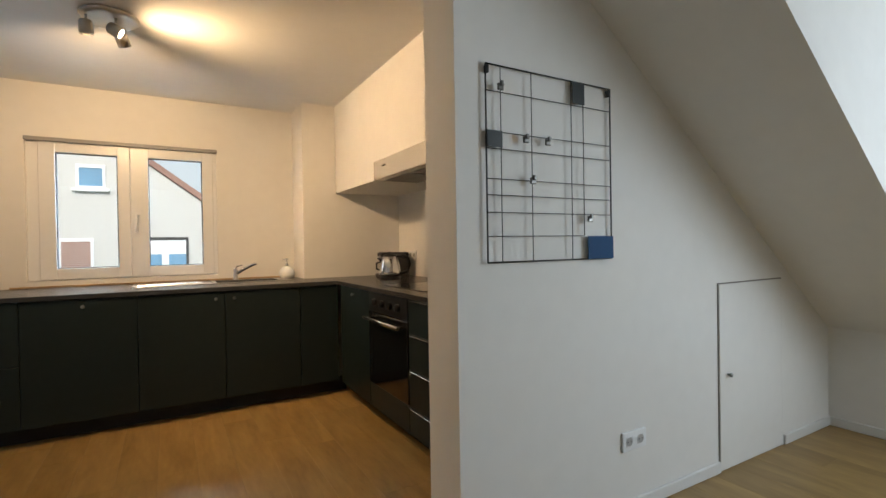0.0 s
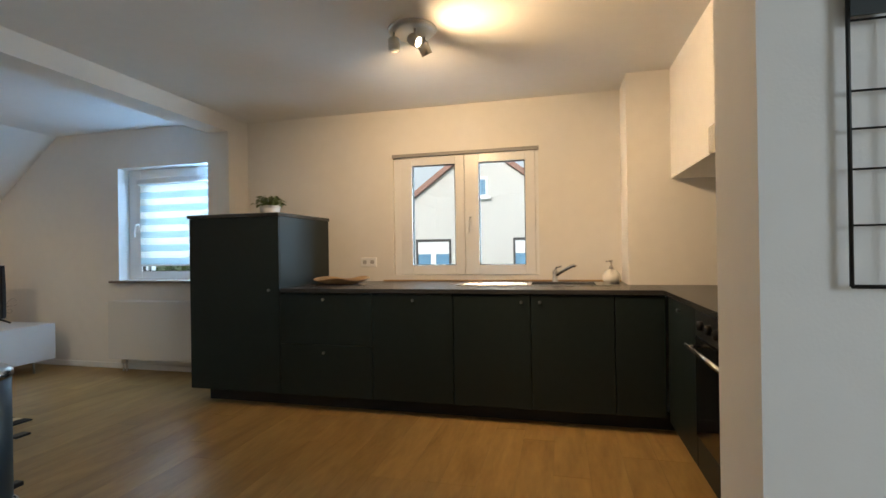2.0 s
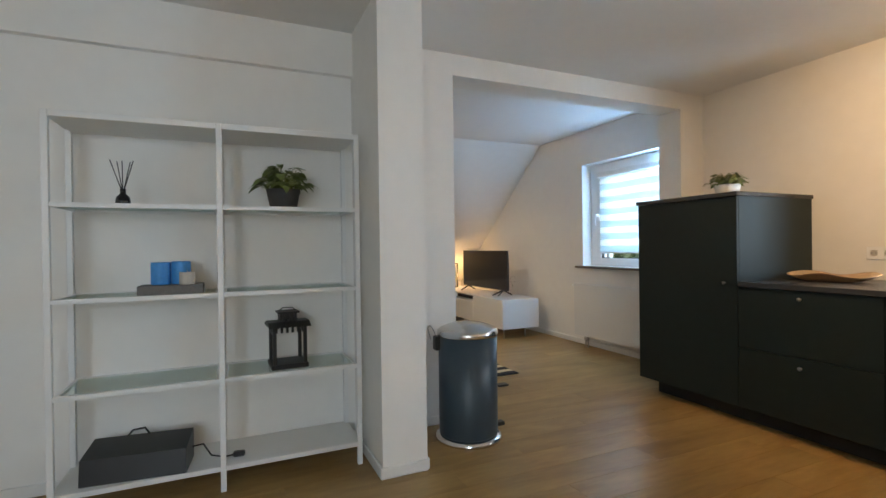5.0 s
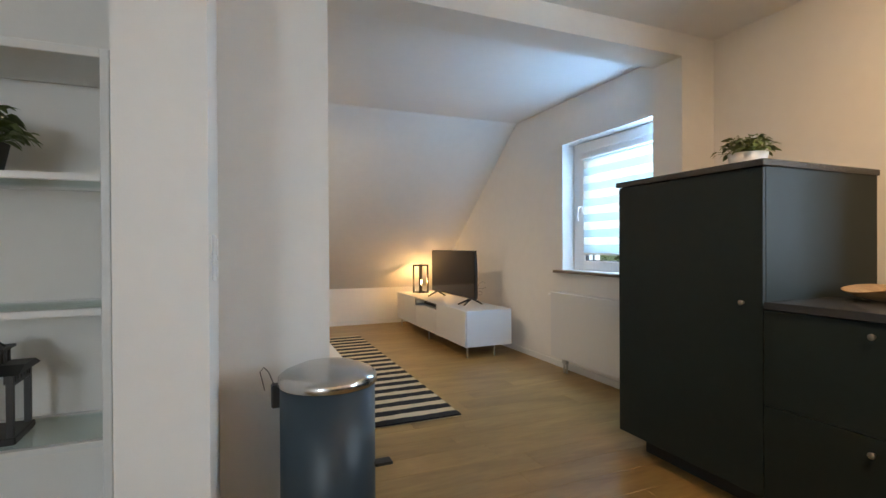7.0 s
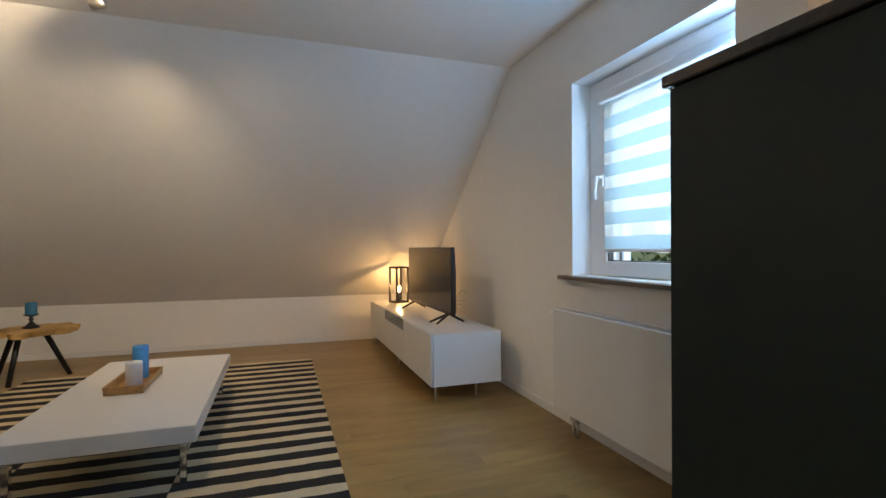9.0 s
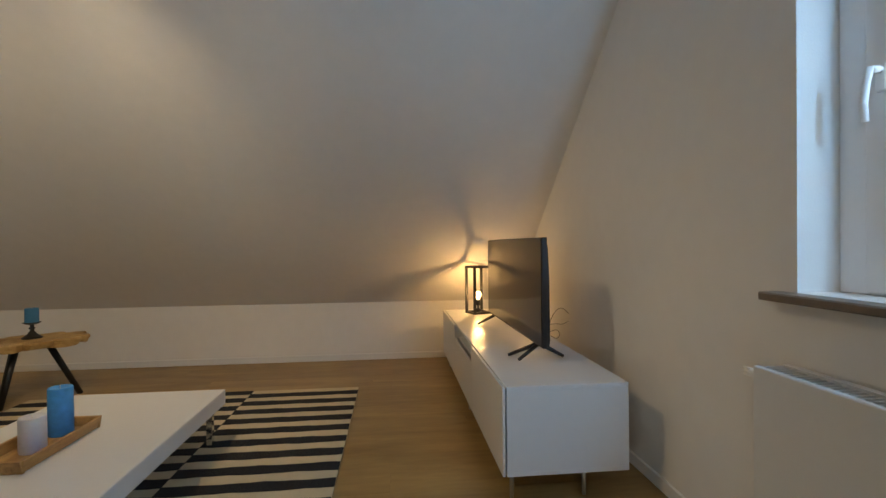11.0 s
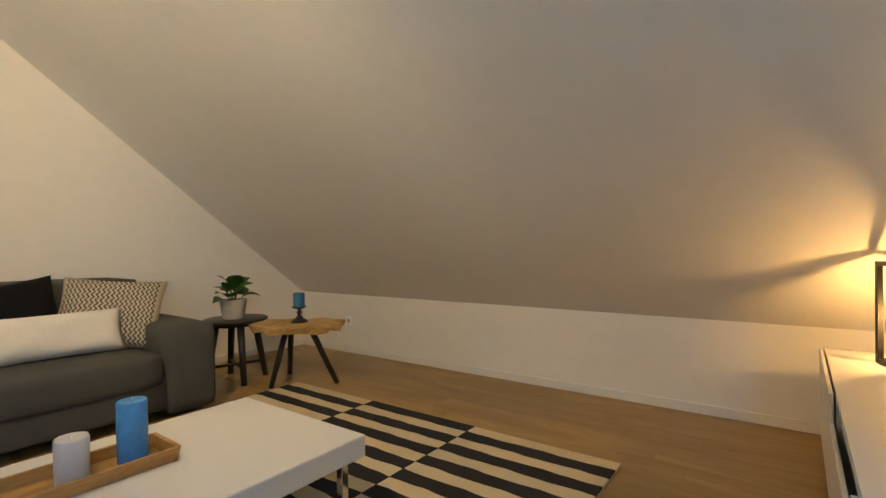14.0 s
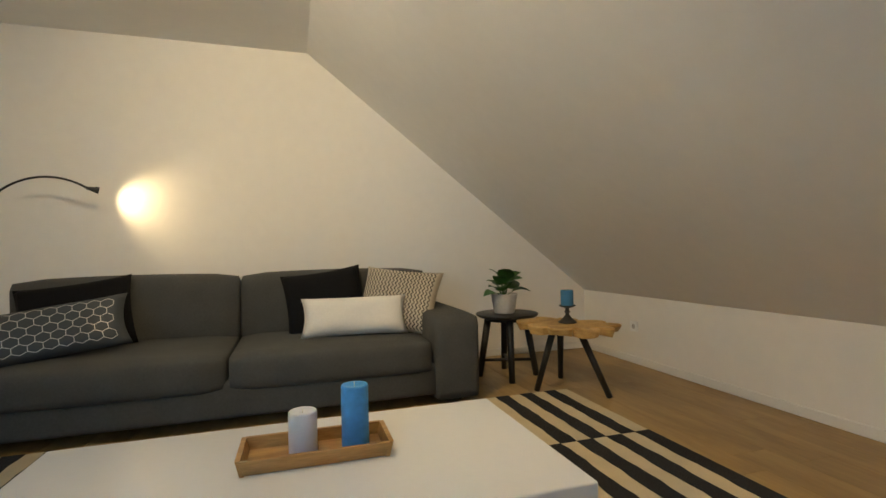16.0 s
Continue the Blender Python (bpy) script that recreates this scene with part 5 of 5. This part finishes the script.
def black_stool():
    t = thing("side_table", (-6.07, 0.655, 0.0), "round black side table with four legs", "side table", turn=28)
    part("top", lathe([(0, 0.43), (0.205, 0.43), (0.222, 0.442), (0.225, 0.452), (0.218, 0.456), (0, 0.454)], 44), STAINED, t)
    feet = []
    for k in range(4):
        a = radians(45 + 90 * k)
        foot, head = Vector((0.205 * math.cos(a), 0.205 * math.sin(a), 0.0)), Vector((0.135 * math.cos(a), 0.135 * math.sin(a), 0.43))
        bm = bmesh.new()
        rod(bm, foot, head, 0.021, 0.026, 14)
        part("leg", bm, STAINED, t)
        feet.append(foot.lerp(head, 0.27))
    for k in range(2):
        bm = bmesh.new()
        rod(bm, feet[k], feet[k + 2], 0.011, 0.011, 10)
        part("stretcher", bm, STAINED, t)
    part("apron", lathe([(0.10, 0.405), (0.155, 0.405), (0.155, 0.4295), (0.10, 0.4295)], 36), STAINED, t)


black_stool()


def wood_stool():
    t = thing("wood_slab_table", (-6.255, 1.13, 0.0), "live-edge wooden slab table on three black legs", "side table")
    bm = bmesh.new()
    n = 80
    top, low, mid = [], [], []
    rnd = random.Random(8)
    for i in range(n):
        a = 2 * math.pi * i / n
        r = 1 + 0.07 * math.sin(3 * a + 0.6) + 0.05 * math.sin(5 * a + 2.1) + 0.40 * abs(math.sin(5 * a + 0.4)) ** 0.6 - 0.29 + 0.03 * math.sin(14 * a + 1.0)
        x, y = 0.205 * r * math.cos(a), 0.325 * r * math.sin(a)
        c, s = math.cos(radians(30)), math.sin(radians(30))
        x, y = c * x - s * y, s * x + c * y
        j = rnd.uniform(0.97, 1.0)
        top.append(bm.verts.new((x * 0.985, y * 0.985, 0.437)))
        mid.append(bm.verts.new((x * 1.005, y * 1.005, 0.425)))
        low.append(bm.verts.new((x * 0.955 * j, y * 0.955 * j, 0.386 + 0.010 * math.sin(7 * a))))
    bm.faces.new(top)
    bm.faces.new(low[::-1])
    for i in range(n):
        k = (i + 1) % n
        bm.faces.new((mid[i], mid[k], top[k], top[i])).smooth = True
        bm.faces.new((low[i], low[k], mid[k], mid[i]))
    part("slab_top", bm, TEAK, t, "wavy live-edge teak slab")
    for fx, fy, hx, hy in ((0.175, -0.065, 0.06, -0.04), (-0.165, 0.225, -0.05, 0.09), (-0.13, -0.28, -0.04, -0.12)):
        bm = bmesh.new()
        rod(bm, (fx, fy, 0), (hx, hy, 0.392), 0.018, 0.022, 14)
        part("leg", bm, STAINED, t)


wood_stool()


def candle_holder():
    c = thing("candle_holder", (-6.27, 1.14, 0.4375), "dark turned metal candle holder on the slab table", "candle holder")
    part("foot", lathe([(0, 0), (0.058, 0), (0.060, 0.006), (0.048, 0.014), (0.026, 0.032), (0.014, 0.05)], 28), BLACK, c)
    part("stem", lathe([(0.014, 0.0502), (0.011, 0.06), (0.020, 0.07), (0.011, 0.08), (0.012, 0.092)], 20), BLACK, c)
    part("dish", lathe([(0.012, 0.0922), (0.04, 0.102), (0.054, 0.11), (0.050, 0.113), (0, 0.108)], 28), BLACK, c)


candle_holder()
candle((-6.27, 1.14, 0.5465), 0.040, 0.10, TEALC, "short dark blue candle on the holder")


def big_plant():
    p = thing("potted_plant", (-6.05, 0.66, 0.4565), "broad-leaved green plant in a cement pot", "plant")
    part("pot", lathe([(0, 0), (0.068, 0), (0.076, 0.012), (0.094, 0.135), (0.096, 0.14), (0.089, 0.14), (0.085, 0.122), (0, 0.122)], 36), CEMENT, p)
    part("soil", lathe([(0, 0.124), (0.084, 0.123)], 24), SOIL, p)
    rnd = random.Random(21)
    for i in range(12):
        a = 2 * math.pi * i * 0.382 + 0.3
        up = i / 11
        reach = 0.10 * (1 - 0.7 * up)
        z = 0.140 + 0.10 * up
        bm = bmesh.new()
        tip = Vector((reach * math.cos(a) * 0.6, reach * math.sin(a) * 0.6, z))
        rod(bm, (0.01 * math.cos(a), 0.01 * math.sin(a), 0.123), tip, 0.003, 0.002, 6)
        d = Vector((math.cos(a), math.sin(a), rnd.uniform(0.05, 0.35) + 0.9 * up)).normalized()
        side = d.cross(Vector((0, 0, 1))).normalized()
        side = (side + Vector((0, 0, rnd.uniform(-0.45, 0.45)))).normalized()
        nrm = side.cross(d).normalized()
        L, W = rnd.uniform(0.115, 0.145), rnd.uniform(0.060, 0.074)
        rows = []
        for t, w in ((0, 0.30), (0.08, 0.72), (0.25, 1.0), (0.5, 0.88), (0.75, 0.5), (0.92, 0.16), (1.0, 0.01)):
            c = tip + d * (L * t) + nrm * (0.10 * L * math.sin(math.pi * t)) - Vector((0, 0, 0.16 * L * t * t))
            rows.append([bm.verts.new(c + side * W * w * q + nrm * 0.16 * W * w * abs(q)) for q in (-1, -0.5, 0, 0.5, 1)])
        for ra, rb in zip(rows, rows[1:]):
            for q in range(4):
                bm.faces.new((ra[q], ra[q + 1], rb[q + 1], rb[q])).smooth = True
        part("leaf", bm, LEAF, p)


big_plant()


def gooseneck_lamp():
    l = thing("floor_lamp", (-2.735, 0.22, 0.0), "black gooseneck floor lamp lighting the wall", "floor lamp")
    part("base", lathe([(0, 0), (0.12, 0), (0.122, 0.012), (0.10, 0.02), (0.012, 0.03), (0, 0.03)], 32), BLACK, l)
    bm = bmesh.new()
    rod(bm, (0, 0, 0.03), (0, 0, 1.05), 0.010)
    part("pole", bm, BLACK, l)
    pts = []
    for k in range(19):
        t = k / 18
        a = (1 - t) ** 3, 3 * t * (1 - t) ** 2, 3 * t * t * (1 - t), t ** 3
        q = [Vector((0, 0, 1.05)), Vector((-0.05, 0, 1.38)), Vector((-0.36, 0, 1.53)), Vector((-0.61, 0.0, 1.365))]
        pts.append(sum((c * v for c, v in zip(a, q)), Vector()))
    part("neck", tube(pts, 0.007, 10), BLACK, l)
    d = Vector((-0.95, -0.24, -0.20)).normalized()
    head = lathe([(0, 0.0), (0.010, 0.0), (0.012, 0.02), (0.024, 0.065), (0.021, 0.066), (0.012, 0.045), (0, 0.044)], 20)
    mm = Matrix.Translation(pts[-1] - d * 0.005) @ d.to_track_quat("Z", "Y").to_matrix().to_4x4()
    bmesh.ops.transform(head, verts=head.verts, matrix=mm)
    h = part("lamp_head", head, BLACK, l)
    lens = lathe([(0, 0.058), (0.0205, 0.058), (0.0205, 0.061), (0, 0.062)], 20)
    bmesh.ops.transform(lens, verts=lens.verts, matrix=mm)
    part("lens", lens, HOTSPOT, h, "lit lens")


gooseneck_lamp()

# ---- outside ----
haze = bpy.data.materials.new("pale_overcast_sky")
haze.use_nodes = True
hn = haze.node_tree.nodes
hn.remove(hn["Principled BSDF"])
he = hn.new("ShaderNodeEmission")
he.inputs["Color"].default_value, he.inputs["Strength"].default_value = (0.86, 0.94, 1.0, 1), 1.0
haze.node_tree.links.new(he.outputs[0], hn["Material Output"].inputs[0])
structure("backdrop", B(-320, 320, 300, 301, -3.0, 230), haze, "pale overcast sky behind the houses")
structure("ground", B(-400, 400, 5.2, 800, -3.3, -3.0), GRASS, "green ground outside")


def neighbour():
    h = thing("house", (-1.15, 11.0, -3.12), "white rendered house with a red tiled gable roof", "house")
    bm = bmesh.new()
    prism(bm, [(-4.2, 0), (4.2, 0), (4.2, 3.42), (0, 6.55), (-4.2, 3.42)], "y", 0.0, 9.0)
    part("wall", bm, RENDERW, h)
    sl = 3.13 / 4.2
    for s in (-1, 1):
        bm = bmesh.new()
        prism(bm, [(0, 6.56), (s * 4.7, 6.56 - 4.7 * sl), (s * 4.7, 6.56 - 4.7 * sl + 0.13), (0, 6.69)], "y", -0.10, 9.3)
        part("roof", bm, TILE, h)

    def opening(x0, x1, z0, z1, shutter=False):
        bm = bmesh.new()
        box(bm, x0, x1, -0.03, 0.04, z0, z0 + 0.05)
        box(bm, x0, x1, -0.03, 0.04, z1 - 0.06, z1)
        box(bm, x0, x0 + 0.045, -0.03, 0.04, z0 + 0.05, z1 - 0.06)
        box(bm, x1 - 0.045, x1, -0.03, 0.04, z0 + 0.05, z1 - 0.06)
        w = part("window", bm, DPOT if not shutter and z1 < 5 else UPVC, h)
        if shutter:
            bm = bmesh.new()
            n = 18
            for k in range(n):
                z = z0 + 0.05 + (z1 - z0 - 0.11) * k / n
                box(bm, x0 + 0.045, x1 - 0.045, -0.02, 0.0, z, z + (z1 - z0 - 0.11) / n * 0.8)
            part("shutter", bm, mat("faded_red_shutter", (0.42, 0.27, 0.22), 0.7), w)
        else:
            zm = z0 + (z1 - z0) * (0.52 if z1 < 5 else 0.0)
            part("pane", B(x0 + 0.045, x1 - 0.045, -0.012, -0.006, z0 + 0.05, z1 - 0.06), SKYPANE, w)
            if z1 < 5:
                part("mullion", B((x0 + x1) / 2 - 0.06, (x0 + x1) / 2 + 0.06, -0.021, -0.0125, z0 + 0.05, zm), UPVC, w)
                part("roller_shutter", B(x0 + 0.045, x1 - 0.045, -0.022, -0.013, zm, z1 - 0.06), UPVC, w, "half-lowered white shutter")
            part("window_sill", B(x0 - 0.06, x1 + 0.06, -0.10, 0.0, z0 - 0.05, z0 - 0.002), UPVC, w)

    opening(-0.27, 0.17, 5.42, 5.86)
    opening(-1.46, -0.66, 3.84, 4.53)
    opening(0.70, 1.50, 3.84, 4.53)
    opening(-0.55, -0.03, 3.74, 4.52, True)
    opening(-1.5, -0.72, 0.9, 2.3)
    opening(0.6, 1.4, 0.9, 2.3)


neighbour()


def hedge():
    rnd = random.Random(5)
    bm = bmesh.new()
    for i in range(2600):
        x, y = rnd.uniform(-16, -4.2), rnd.uniform(12.5, 14.5)
        z = rnd.uniform(-3.0, 0.9 + 0.5 * math.sin(x * 1.3) + 0.3 * math.sin(x * 3.1))
        c = Vector((x, y, z))
        d = Vector((rnd.uniform(-1, 1), rnd.uniform(-1, 1), rnd.uniform(-1, 1))).normalized() * 0.16
        e = d.cross(Vector((rnd.uniform(-1, 1), 0.3, 1))).normalized() * 0.10
        bm.faces.new([bm.verts.new(c - d), bm.verts.new(c + e), bm.verts.new(c + d), bm.verts.new(c - e)])
    single("hedge", bm, HEDGE, "tall green hedge across the garden", "hedge", kind="stuff")


hedge()

# ---- floor planks ----
floor = structure("floor", B(KW - 0.01, KE + 0.01, SOUTH, N, -0.0079, -0.004), GROUT, "oak vinyl plank floor")
PW, PL = 0.186, 1.25


def plank_mesh(length):
    return mesh_of(B(-PW / 2 + 0.0004, PW / 2 - 0.0004, -length / 2 + 0.0004, length / 2 - 0.0004, -0.0039, 0.0, 0.0007), "plank", FLOOR)


meshes = {}
rnd = random.Random(12)
rows = int((KE - KW) / PW) + 1
for i in range(rows):
    x = KW + PW * (i + 0.5)
    y = SOUTH if x > -2.6 else S
    cut = rnd.choice((0.3, 0.5, 0.65, 0.8, 0.95, 1.1))
    length = cut
    while y < N - 0.01:
        length = min(length, N - y)
        key = round(length, 2)
        if key not in meshes:
            meshes[key] = plank_mesh(length)
        ob = new("plank", meshes[key])
        ob.parent = floor
        ob.location = (x, y + length / 2, 0)
        y += length
        length = PL
